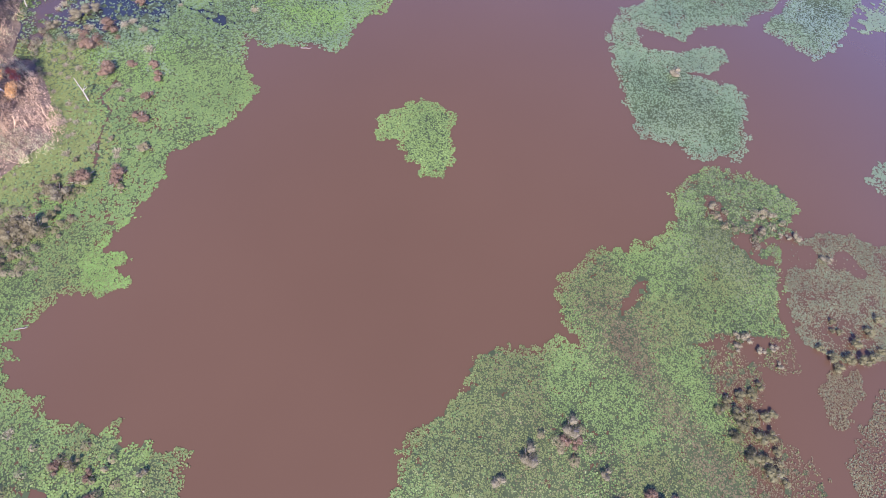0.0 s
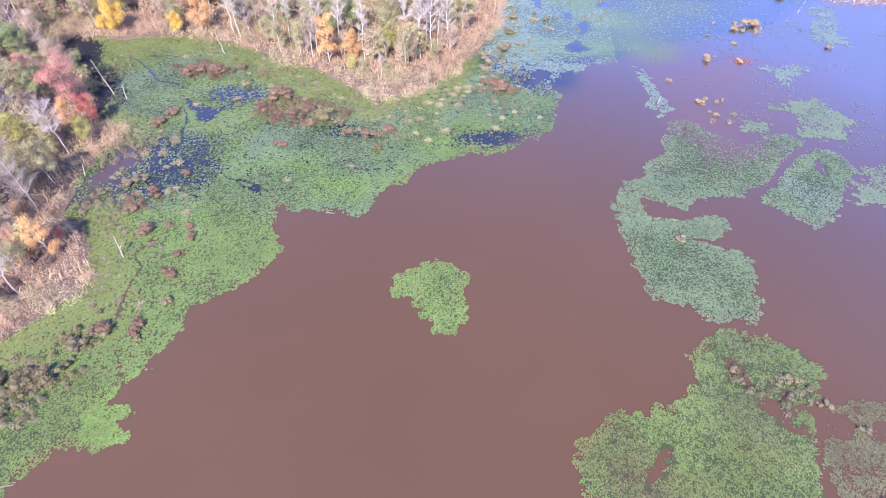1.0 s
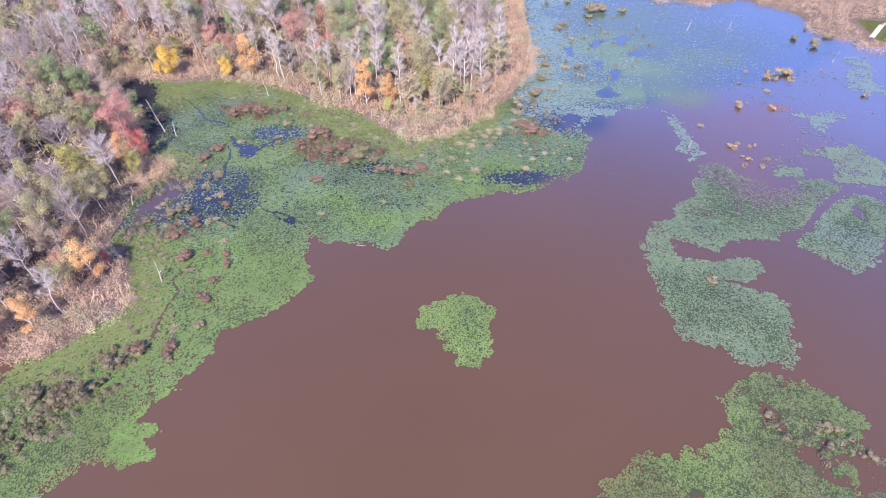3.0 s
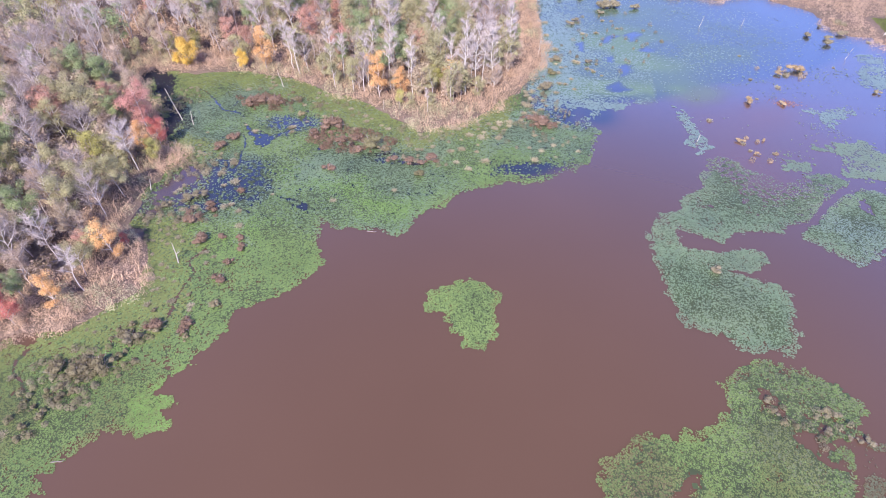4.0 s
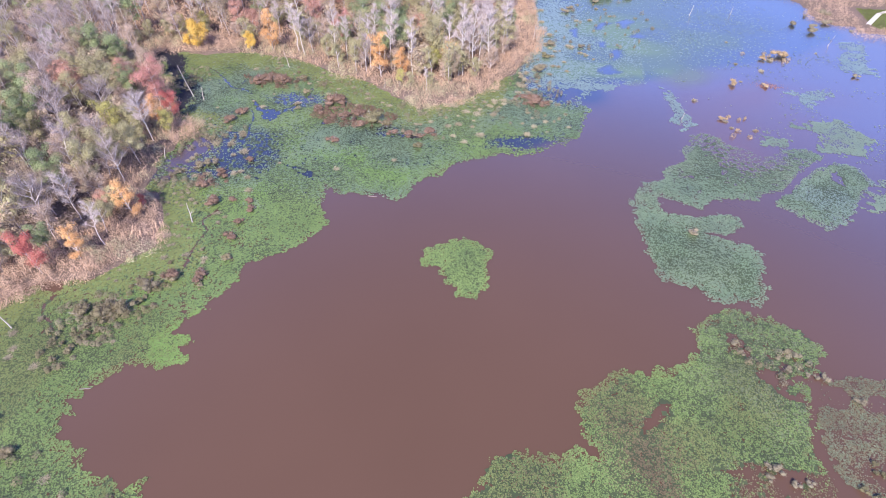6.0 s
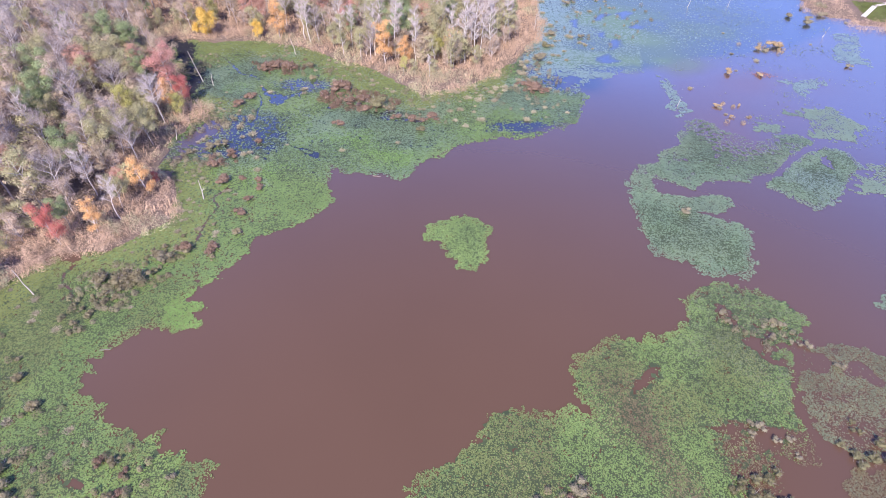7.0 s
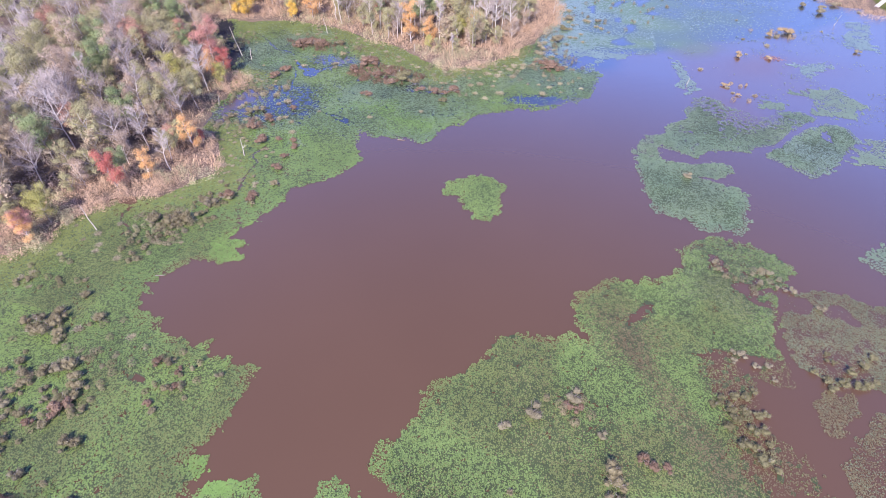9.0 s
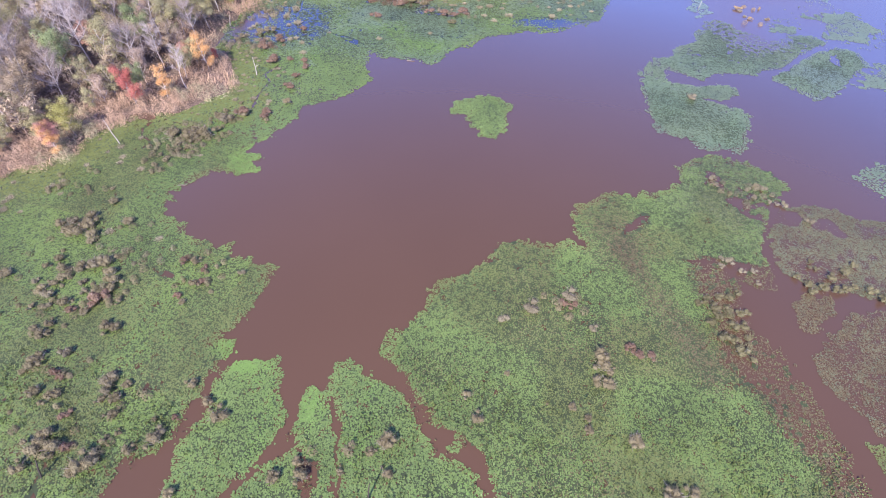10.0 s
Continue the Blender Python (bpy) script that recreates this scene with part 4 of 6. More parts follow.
for poly, keep, dense, mat, whole in ((WEST_MARSH, west_keep, 16, M_MAT, 0.6), (SOUTH_EAST, south_keep, 16, M_MAT, 0.42), (SOUTH_MID, creek_keep, 16, M_MAT, 0.6), (SOUTH_LOBE, creek_keep, 16, M_MAT, 0.6), (SOUTH_WEST, creek_keep, 16, M_MAT, 0.6),
                                      (ISLAND, None, 20, M_MAT, 0.35), (NORTH_MARSH, marsh_keep, 14, M_MAT_TEAL, 0.65), (EAST_MID, mid_keep, 28, M_MAT_TEAL, 0.5), (EAST_FAR, mid_keep, 28, M_MAT_TEAL, 0.55)):
    x, y = scatter(poly, dense, keep, 0.75)
    open_water = (lambda x, y: 1 - np.clip(1.6 * deep_share(x, y) - 0.9, 0, 0.9) * (y > 52)) if poly is NORTH_MARSH else (lambda x, y: 1.0)
    extra = scatter(poly, 7.5 if poly is SOUTH_EAST else 4.6, lambda x, y: creek_keep(x, y) * open_water(x, y) * (1 if keep is None else np.clip((1.7 if poly in (NORTH_MARSH, EAST_MID) else 3.5) * keep(x, y) - 0.2, 0, 1)) * np.where((x > 0) & (y > 98), 0.0, 1), 0.55)
    rim = np.clip(1.3 - edge_distance(poly, x, y) / (11 if poly is NORTH_MARSH else 4.5), 0, 1) * 0.9
    top = rng.random(len(x)) < np.clip(np.maximum(rim, whole) + 1.5 * (vnoise(x, y, 5, 39) - 0.5) + bump_at(x, y, 31, -17, 18, 9, -10), 0.05, 1)
    if poly is SOUTH_EAST:
        bare = mud_side(x, y) > 0.3
        x, y, rim, top = x[~bare], y[~bare], rim[~bare], top[~bare]
    if poly in (EAST_MID, NORTH_MARSH):
        shut = top | (mid_keep(x, y) > 0.4) if poly is EAST_MID else top | (x < 2) | (y < 104)
        x, y, rim, top = x[shut], y[shut], rim[shut], top[shut]
    size = (0.15, 0.28) if poly is NORTH_MARSH else (0.09, 0.175)
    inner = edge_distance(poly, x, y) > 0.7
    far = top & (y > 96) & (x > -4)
    light = (rim + 0.8 * (vnoise(x, y, 6, 40) - 0.5) + (y < 50) * (x < -20) > 0.35) & top & ~far
    plain = top & ~far & ~light
    stand("leaf_mat", "closed mat of flat overlapping lily leaves", x[plain], y[plain], mat, r=size, lift=0.015, tilt=0.015)
    stand("leaf_mat", "closed light green mat of lily leaves along open water", x[light], y[light], M_MAT_TEAL if poly in (EAST_MID, EAST_FAR) else M_MAT, r=size, lift=0.02, tilt=0.02)
    stand("leaf_mat", "waxy mat of lily leaves tinted with blue-green sky sheen in the open bay", x[far], y[far], M_MAT_SHEEN, r=(0.13, 0.25), lift=0.01, tilt=0.01)
    stand("sunken_leaves", "dark olive layer lying flat in the gaps under the lily leaves", x[~top & inner], y[~top & inner], M_GAP_LEAF, r=(0.28, 0.55), lift=0.0, tilt=0.008)
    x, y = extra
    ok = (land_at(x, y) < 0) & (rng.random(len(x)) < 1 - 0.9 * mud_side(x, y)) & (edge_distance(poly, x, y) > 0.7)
    stand("sunken_leaves", "dark olive layer in the gaps under the lily leaves", x[ok], y[ok], M_GAP_LEAF, r=(0.3, 0.55), lift=0.0, tilt=0.005)
for name, poly, label in (("lily_leaves", [(4.5, -18.5), (5.1, -18.1), (6.1, -18.4), (6, -19.3), (5.2, -19.4)], "small green islet of lily leaves in the channel"),
                          ("lily_leaves", [(50, -7.2), (51, -6.5), (54, -6.6), (53, -11), (50.8, -10.4)], "small olive islet of lily leaves in the channel")):
    x, y = scatter(poly, 70, None, 0.4)
    stand(name, label, x, y, M_LILY if poly[0][0] < 20 else M_LILY_OLIVE, r=(0.06, 0.13))
COVE = [(-84, 106.5), (-93, 107.5), (-94, 104), (-86, 95), (-78.5, 87), (-75, 80), (-70, 75), (-67.5, 79), (-70, 86), (-76, 93), (-81, 99)]
# near-black leaves stand in for the tree shade on the cove water
M_COVE_SHADE = leaf_material("cove_shade_leaf", (0.034, 0.033, 0.034), (0.024, 0.023, 0.026), (0.016, 0.016, 0.019), 0.6, 0.12, 0.2)
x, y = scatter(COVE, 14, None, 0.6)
stand("sunken_leaves", "near-black leaves painting the tree shade onto the cove water", x, y, M_COVE_SHADE, r=(0.22, 0.42), lift=0.02, tilt=0.02)
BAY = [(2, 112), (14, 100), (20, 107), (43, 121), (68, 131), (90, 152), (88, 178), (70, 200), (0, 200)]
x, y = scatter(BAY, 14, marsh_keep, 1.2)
stand("leaf_mat", "waxy leaves tinted with blue-green sky sheen across the open bay", x, y, M_MAT_SHEEN, r=(0.14, 0.28), lift=0.01, tilt=0.01)
x = rng.uniform(38, 100, 16000)
y = rng.uniform(85, 175, 16000)
ok = rng.random(16000) < np.clip(2.5 * (0.6 * vnoise(x, y, 9, 51) + 0.4 * vnoise(x, y, 2.5, 52) - 0.56), 0, 0.7) * (land_at(x, y) < -2)
stand("lily_leaves", "scattered single lily leaves on open water", x[ok], y[ok], M_MAT_TEAL, r=(0.1, 0.2))
M_RUSTY = leaf_material("rusty_leaf", (0.50, 0.24, 0.12), (0.40, 0.17, 0.08), (0.26, 0.11, 0.06))
x, y = 59.5 + rng.normal(0, 1.5, 260), 117 + rng.normal(0, 0.8, 260)
stand("water_weed", "patch of rusty orange water weed adrift", x, y, M_RUSTY)


# ---- trees ----
def branch(start, direction, length, bend, steps, r):
    """Points of a limb that curves up as it goes."""
    pts, d = [np.array(start, float)], np.array(direction, float)
    for _ in range(steps):
        d = d + np.array([0, 0, bend / steps]) + r.normal(0, 0.09, 3)
        d /= np.linalg.norm(d)
        pts.append(pts[-1] + d * length / steps)
    return np.array(pts)


def slivers(soup, a, b, w, r):
    """Thin twigs: one narrow triangle each from a to b."""
    d = r.normal(0, 1, a.shape)
    side = np.cross(b - a, d)
    side /= np.linalg.norm(side, axis=1, keepdims=True) + 1e-9
    soup.add(np.stack([a - side * w, a + side * w, b], 1), 3)


def tree_shape(seed, h, spread, leafy, start=0.3, leaf=0.22, plain=False):
    """A tree as loose geometry for its trunk with limbs and for its crown."""
    r = np.random.default_rng(seed)
    wood, crown = Soup(), Soup()
    k = 7
    top = np.cumsum(np.vstack(([0, 0], r.normal(0, (0.007 if start > 0.5 else 0.014) * h, (k, 2)))), 0)
    trunk = np.column_stack((top, np.linspace(-0.3, h * 0.93, k + 1)))
    r0 = (0.007 if start > 0.5 else 0.009) * h + 0.03
    wood.tube(trunk, np.linspace(r0, 0.03, k + 1), 4 if plain else 6)
    tips = []
    limbs = r.integers(11, 15)
    for i in range(limbs):
        f = start + (0.95 - start) * (i + r.random()) / limbs
        base = np.array([np.interp(f * h * 0.93, trunk[:, 2], trunk[:, c]) for c in range(3)])
        a = i * 2.4 + r.normal(0, 0.4)
        fall = math.sqrt(max(0.15, 1 - abs((f - start) / (1 - start) - 0.3) * 1.25))
        pts = branch(base, (math.cos(a), math.sin(a), r.uniform(0.5, 1.0)), spread * fall * r.uniform(0.8, 1.15), 0.5, 4, r)
        rb = r0 * (1 - f) * 0.85 + 0.035
        wood.tube(pts, np.linspace(rb, 0.02, 5), 3 if plain else 4)
        tips.append(pts[2:])
        for _ in range(2 if plain else 3):
            j = r.integers(1, 4)
            b = a + r.uniform(-1.2, 1.2)
            sub = branch(pts[j], (math.cos(b), math.sin(b), r.uniform(0.4, 1.1)), spread * r.uniform(0.3, 0.55), 0.4, 2 if plain else 3, r)
            if not plain and leafy < 1000:
                wood.tube(sub, np.linspace(0.04, 0.015, len(sub)), 3)
            tips.append(sub[1:])
    tips = np.concatenate(tips)
    m = (4 if plain else 9 if not leafy else 5) * len(tips)
    a = tips[r.integers(0, len(tips), m)] + r.normal(0, 0.12, (m, 3))
    d = r.normal(0, 1, (m, 3)) * (0.75, 0.75, 0.6) + (0, 0, 0.55)
    d /= np.linalg.norm(d, axis=1, keepdims=True)
    slivers(crown, a, a + d * r.uniform(0.5, 1.3, (m, 1)) * spread / 2.6, 0.034 if plain else 0.022, r)
    if leafy:
        m = int(leafy * (0.5 if plain else 1.9))
        lobes = int(9 + leafy / (60 if start < 0.25 else 110))
        centres = tips[r.integers(0, len(tips), lobes)] + r.normal(0, 0.15, (lobes, 3))
        size = spread * (r.uniform(0.3, 0.48, lobes) if start < 0.25 else r.uniform(0.22, 0.42, lobes))
        which = r.choice(lobes, m, p=size ** 2 / (size ** 2).sum())
        d = r.normal(0, 1, (m, 3))
        d /= np.linalg.norm(d, axis=1, keepdims=True)
        d[:, 2] = np.where(d[:, 2] < -0.3, -d[:, 2], d[:, 2])
        c = centres[which] + d * (size[which] * r.uniform(0.45, 1.0, m) ** 0.5)[:, None] * (1, 1, 0.8)
        nrm = d + r.normal(0, 0.33, (m, 3)) + (0, 0, 0.3)
        u = np.cross(nrm, r.normal(0, 1, (m, 3)))
        u /= np.linalg.norm(u, axis=1, keepdims=True) + 1e-9
        w = np.cross(u, nrm)
        w /= np.linalg.norm(w, axis=1, keepdims=True) + 1e-9
        s = r.uniform(0.6, 1.25, (m, 1)) * leaf * (1.0 if plain else 0.54)
        crown.add(np.stack([c - u * s * 1.1, c + u * s * 1.1 + w * s * 0.3, c + w * s * 1.1], 1), 3)
    return wood, crown


KINDS = {
    "bare": ("pale grey leafless tree in the autumn wood", M_BARK_PALE, M_TWIG, dict(h=14, spread=3.3, leafy=0, start=0.38)),
    "grey": ("grey-brown leafless tree in the autumn wood", M_BARK_PALE, M_TWIG_DARK, dict(h=12.5, spread=3.8, leafy=0)),
    "pole": ("tall white slender leafless trunk on the shore", M_BARK_WHITE, M_TWIG, dict(h=14.5, spread=2.1, leafy=0, start=0.52)),
    "olive": ("olive-leaved broad tree in the autumn wood", M_BARK, CROWNS["olive"], dict(h=12, spread=3.7, leafy=2600)),
    "green": ("green-leaved tree in the autumn wood", M_BARK, CROWNS["green"], dict(h=12, spread=3.5, leafy=2700)),
    "tan": ("half-bare tree with tan dry leaves", M_BARK_PALE, CROWNS["tan"], dict(h=12, spread=3.4, leafy=1300)),
    "thin_olive": ("half-bare tree with thin olive leaves", M_BARK_PALE, CROWNS["olive"], dict(h=12, spread=3.4, leafy=1300)),
    "drab": ("half-bare tree with drab brown-olive leaves", M_BARK, CROWNS["drab"], dict(h=11.5, spread=3.7, leafy=2000)),
    "russet": ("half-bare tree with russet brown leaves", M_BARK_PALE, CROWNS["russet"], dict(h=11, spread=3.4, leafy=1700)),
    "drab_sapling": ("low twiggy sapling with drab brown leaves", M_BARK, CROWNS["drab"], dict(h=6, spread=2.2, leafy=900, start=0.12)),
    "sapling": ("low olive-green sapling at the wood's edge", M_BARK, CROWNS["olive"], dict(h=5.5, spread=2.0, leafy=900, start=0.12)),
    "straw_sapling": ("low half-bare sapling with straw-coloured leaves", M_BARK_PALE, CROWNS["tan"], dict(h=5, spread=1.8, leafy=550, start=0.12)),
    "yellow": ("golden yellow tree at the wood's edge", M_BARK, CROWNS["yellow"], dict(h=7, spread=2.7, leafy=3800, start=0.06)),
    "lime": ("yellow-green tree at the wood's edge", M_BARK, CROWNS["lime"], dict(h=8.5, spread=2.9, leafy=2000, start=0.15)),
    "orange": ("pale orange autumn tree at the wood's edge", M_BARK_PALE, CROWNS["orange"], dict(h=9, spread=2.4, leafy=1800, start=0.08)),
    "red": ("crimson autumn maple at the wood's edge", M_BARK, CROWNS["red"], dict(h=9.5, spread=2.9, leafy=2600, start=0.1)),
    "rose": ("rose-red autumn tree in the wood", M_BARK_PALE, CROWNS["rose"], dict(h=10.5, spread=3.7, leafy=3600, start=0.15)),
}
SHAPES, FAR_SHAPES = {}, {}
for i, (kind, (label, bark, crown, kw)) in enumerate(KINDS.items()):
    SHAPES[kind] = []
    for j in range(4 if kind in ("bare", "grey", "olive", "thin_olive", "pole") else 3 if kind in ("tan", "sapling") else 2):
        own = {**kw, "h": kw["h"] * (0.92 + 0.07 * j)}
        if kind == "pole":
            own.update(start=0.52 - 0.08 * j, spread=1.6 + 0.3 * j)
        wood, head = tree_shape(100 * i + j, **own)
        SHAPES[kind].append((wood.mesh("trunk", bark, True), head.mesh("crown", crown)))
    FAR_SHAPES[kind] = [tree_shape(100 * i + 50 + j, plain=True, **kw) for j in range(2)]


def tree_pose(x, y, size):
    z = float(height_at(np.array([x]), np.array([y]))[0])
    return pose(x, y, max(z, 0.05), rng.normal(0, 2), rng.normal(0, 2), rng.uniform(0, 360)) @ Matrix.Diagonal((size, size, size * rng.uniform(0.92, 1.08), 1))


def tree(kind, x, y, size=1.0):
    trunk, crown = SHAPES[kind][rng.integers(len(SHAPES[kind]))]
    root = new("tree")
    root.matrix_world = tree_pose(x, y, size)
    part("trunk", trunk, root)
    part("crown", crown, root)
    return tagged(root, KINDS[kind][0], "tree", "trees of the wood")


# middle and half width of the crowns that stand out
GREEN_TREES = [(-111.3, 93.5, 3.1), (-96.9, 90.3, 3.4), (-91.2, 90.3, 3.2), (-82, 78.9, 2.4), (-66.5, 32.3, 1.8), (-57.1, 142.1, 3.1), (-29.3, 112.5, 3.2), (-33.3, 126.1, 2.8), (-28.7, 142.2, 4.0), (-113.1, 117.9, 2.8)]
OLIVE_TREES = [(-85.1, 76.2, 3.7), (-86, 56.3, 2.7), (-80.1, 58.7, 2.6), (-67.4, 57.9, 2.7), (-69.4, 48.9, 3.1), (-39.5, 118.6, 3.4), (-38.3, 132.4, 3.9), (-32.7, 138.7, 3.2), (-121.1, 123.2, 3.4), (-71, 53.5, 3.0)]
RUSSET_TREES = [(-85.9, 83.8, 2.4), (-63.1, 42.6, 1.6), (-129.6, 127.5, 2.5), (-75, 118.9, 2.9), (-71.3, 117.1, 2.5)]
ROSE_TREES = [(-76.4, 79.4, 3.9), (-47, 119.7, 2.8), (-71, 14, 2.0)]
RED_TREES = [(-70.2, 74.6, 2.1), (-65.1, 28.4, 2.1), (-58.8, 45.8, 0.8)]
LIME_TREES = [(-67.8, 69.2, 1.8), (-76.3, 63.6, 2.8), (-74.1, 67.7, 1.9), (-26.6, 98.6, 1.3), (-20, 106.5, 2.1), (-90.9, 116.4, 1.8), (-85.5, 117.9, 2.2), (-70.6, 18.3, 2.4)]
ORANGE_TREES = [(-72, 71.8, 1.8), (-59, 42.9, 2.0), (-61.5, 32.3, 1.7), (-32.1, 102.4, 2.8), (-27.3, 104, 1.9), (-63.5, 111.8, 2.7), (-16.9, 109.3, 2.4), (-70, 13.5, 1.7)]
BARE_TREES = [(-99.8, 81.6, 3.1), (-69.6, 65.7, 2.9), (-67.5, 40.8, 2.4), (-59.6, 35.8, 1.9), (-62.4, 128.5, 4.4), (-49.5, 134.6, 4.0), (-23.8, 123.4, 3.2), (-104.3, 119.3, 3.8), (-99, 124, 3.8), (-93.1, 126.3, 3.4),
              (-83.4, 122.6, 3.5)]
GREY_TREES = [(-96.5, 72.3, 4.2), (-72.2, 57.6, 2.9), (-113.2, 88.2, 3.4), (-66.7, 51.5, 2.8), (-83.6, 50.3, 2.8), (-36.4, 104.5, 2.6), (-53, 112.5, 2.6), (-112.9, 109.4, 3.6)]
THIN_OLIVE_TREES = [(-88.4, 71.3, 2.8), (-93.9, 62.5, 2.7), (-61.2, 38.6, 1.9), (-43.8, 105.5, 2.4), (-39, 104.5, 2.0), (-19.7, 103.1, 2.0)]
TAN_TREES = [(-79, 53.7, 2.2), (-91.8, 97, 2.6), (-78.2, 51.2, 2.0), (-67.6, 35.1, 2.2), (-50.3, 115, 2.5), (-110.9, 112, 2.4), (-89, 111.5, 2.6), (-85, 90.5, 2.5)]
DRAB_TREES = [(-108.6, 80.9, 3.0), (-72.2, 40.9, 2.9), (-80, 45.2, 2.2), (-53.1, 124.9, 2.7), (-100.7, 107.9, 2.8), (-67.6, 46, 2.4), (-79.5, 85, 3.2)]
YELLOW_TREES = [(-82.5, 108.8, 2.8), (-86.5, 109.5, 1.2), (-69, 110.8, 1.7)]
POLE_TREES = [(-13, 107, 2.1), (-11, 109.5, 2.1), (-9.7, 112.4, 2.2), (-17, 107.5, 2), (-12.2, 112, 2), (-5, 121, 2.2), (-4, 127, 2), (-24.9, 104.5, 1.9), (-30.5, 106.8, 2.2), (-36, 107, 1.8), (-43, 110, 1.8),
              (-54.7, 111, 1.9), (-20, 97.5, 1.0), (-8, 116, 2.1), (-57, 113, 2), (-20.5, 116, 2.2), (-14.5, 115, 2.1), (-47, 112, 1.8), (-7, 112.5, 1.9)]
SAPLING_TREES = [(-19.5, 98.6, 1.4), (-24, 99, 1.2), (-44, 107, 1.8), (-48, 109.5, 1.9), (-10, 106, 1.6)]
TREES = {"green": GREEN_TREES, "olive": OLIVE_TREES, "russet": RUSSET_TREES, "rose": ROSE_TREES, "red": RED_TREES, "lime": LIME_TREES, "orange": ORANGE_TREES, "bare": BARE_TREES, "grey": GREY_TREES, "thin_olive": THIN_OLIVE_TREES, "tan": TAN_TREES, "drab": DRAB_TREES, "yellow": YELLOW_TREES, "pole": POLE_TREES, "sapling": SAPLING_TREES}
taken = []
for kind, rows in TREES.items():
    for tx, ty, size in rows:
        tree(kind, tx, ty, size / KINDS[kind][3]["spread"])
        taken.append((tx, ty))
taken = np.array(taken)
NAMES = ["bare", "grey", "thin_olive", "olive", "green", "tan", "drab", "russet", "rose", "orange", "lime", "pole"]
WEST_MIX = np.cumsum([0.20, 0.27, 0.12, 0.10, 0.06, 0.07, 0.09, 0.03, 0.01, 0.015, 0.015, 0.02])
NORTH_MIX = np.cumsum([0.17, 0.16, 0.14, 0.13, 0.09, 0.11, 0.04, 0.05, 0.02, 0.02, 0.02, 0.05])
gx = np.arange(-170, 8, 5.3)
gy = np.arange(4, 183, 5.3)
TX, TY = (a.ravel() + rng.uniform(-2.0, 2.0, a.size) for a in np.meshgrid(gx, gy))
D = edge_distance(WEST_LAND, TX, TY)
ok = (TX > -43 - 0.97 * (TY + 25) - 8) & (TX > -166) & (D > 6.5 + 2 * rng.random(len(TX)))
ok &= np.min(np.hypot(taken[:, :1] - TX, taken[:, 1:] - TY), 0) > 3.2
TX, TY, D = TX[ok], TY[ok], D[ok]
order = np.argsort(np.hypot(TX + 20, TY - 20))
rest = {}
for i, (tx, ty, d) in enumerate(zip(TX[order], TY[order], D[order])):
    kind = NAMES[min(11, int(np.searchsorted(NORTH_MIX if ty > 104 else WEST_MIX, rng.random())))]
    if kind in ("bare", "grey") and float(vnoise(tx, ty, 22, 61)) > 0.66 and rng.random() < 0.45:
        kind = "olive" if rng.random() < 0.6 else "green"
    if ty > 118 and tx > -50 and kind in ("tan", "drab"):
        kind = "green" if rng.random() < 0.5 else "olive"
    elif ty > 106 and d < 16 and kind in ("drab", "thin_olive", "olive"):
        kind = "pole" if rng.random() < 0.5 else "grey"
    if kind in ("rose", "orange", "lime") and i < 200:
        kind = "drab"
    size = rng.uniform(0.8, 1.15) * (0.8 if d < 11 else 1.0)
    if i < 162:
        tree(kind, tx, ty, size)
    else:
        rest.setdefault(kind, []).append(np.array(tree_pose(tx, ty, size)))


def far_woods(rest):
    """The wood behind the nearest trees, joined."""
    mats, verts, sizes, loops, slots, count = [], [], [], [], [], 0
    for kind, poses in rest.items():
        _, bark, crown, _ = KINDS[kind]
        for which, mat in ((0, bark), (1, crown)):
            if mat not in mats:
                mats.append(mat)
            for i, m in enumerate(poses):
                soup = FAR_SHAPES[kind][i % 2][which]
                v, k, l = np.concatenate(soup.v), np.concatenate(soup.s), np.concatenate(soup.l)
                verts.append(v @ m[:3, :3].T + m[:3, 3])
                sizes.append(k)
                loops.append(l + count)
                slots.append(np.full(len(k), mats.index(mat)))
                count += len(v)
    me = mesh_of("far_woods", np.concatenate(verts), np.concatenate(sizes), np.concatenate(loops), mats[0])
    for mat in mats[1:]:
        me.materials.append(mat)
    me.polygons.foreach_set("material_index", np.concatenate(slots).astype(np.int32))
    tagged(new("far_woods", me), "grey, olive and tan autumn wood with low undertrees", "woods", kind="stuff")


# saplings that fill the wood's edge down to the ground
sx, sy = rng.uniform(-100, 6, 4000), rng.uniform(8, 135, 4000)
d = edge_distance(WEST_LAND, sx, sy)
ok = (d > 5) & (d < 9.5) & (sx > -43 - 0.97 * (sy + 25) - 4)
for tx, ty in list(zip(sx[ok], sy[ok]))[:58]:
    tree("sapling" if rng.random() < 0.55 else "straw_sapling", tx, ty, rng.uniform(0.55, 1.1))
# lower trees under and between the tall ones
ok = (d > 9) & (d < 42) & (sx > -43 - 0.97 * (sy + 25) - 4) & (np.hypot(sx + 20, sy - 20) < 118)
for tx, ty in list(zip(sx[ok], sy[ok]))[:110]:
    rest.setdefault(("drab_sapling", "drab_sapling", "sapling", "straw_sapling")[rng.integers(4)], []).append(np.array(tree_pose(tx, ty, rng.uniform(0.75, 1.35))))
ok = (d > 6) & (d < 17) & (sx > -62) & (sy > 95)
for tx, ty in list(zip(sx[ok], sy[ok]))[:46]:
    rest.setdefault(("straw_sapling", "sapling", "thin_olive")[rng.integers(3)], []).append(np.array(tree_pose(tx, ty, rng.uniform(0.5, 0.95))))
far_woods(rest)


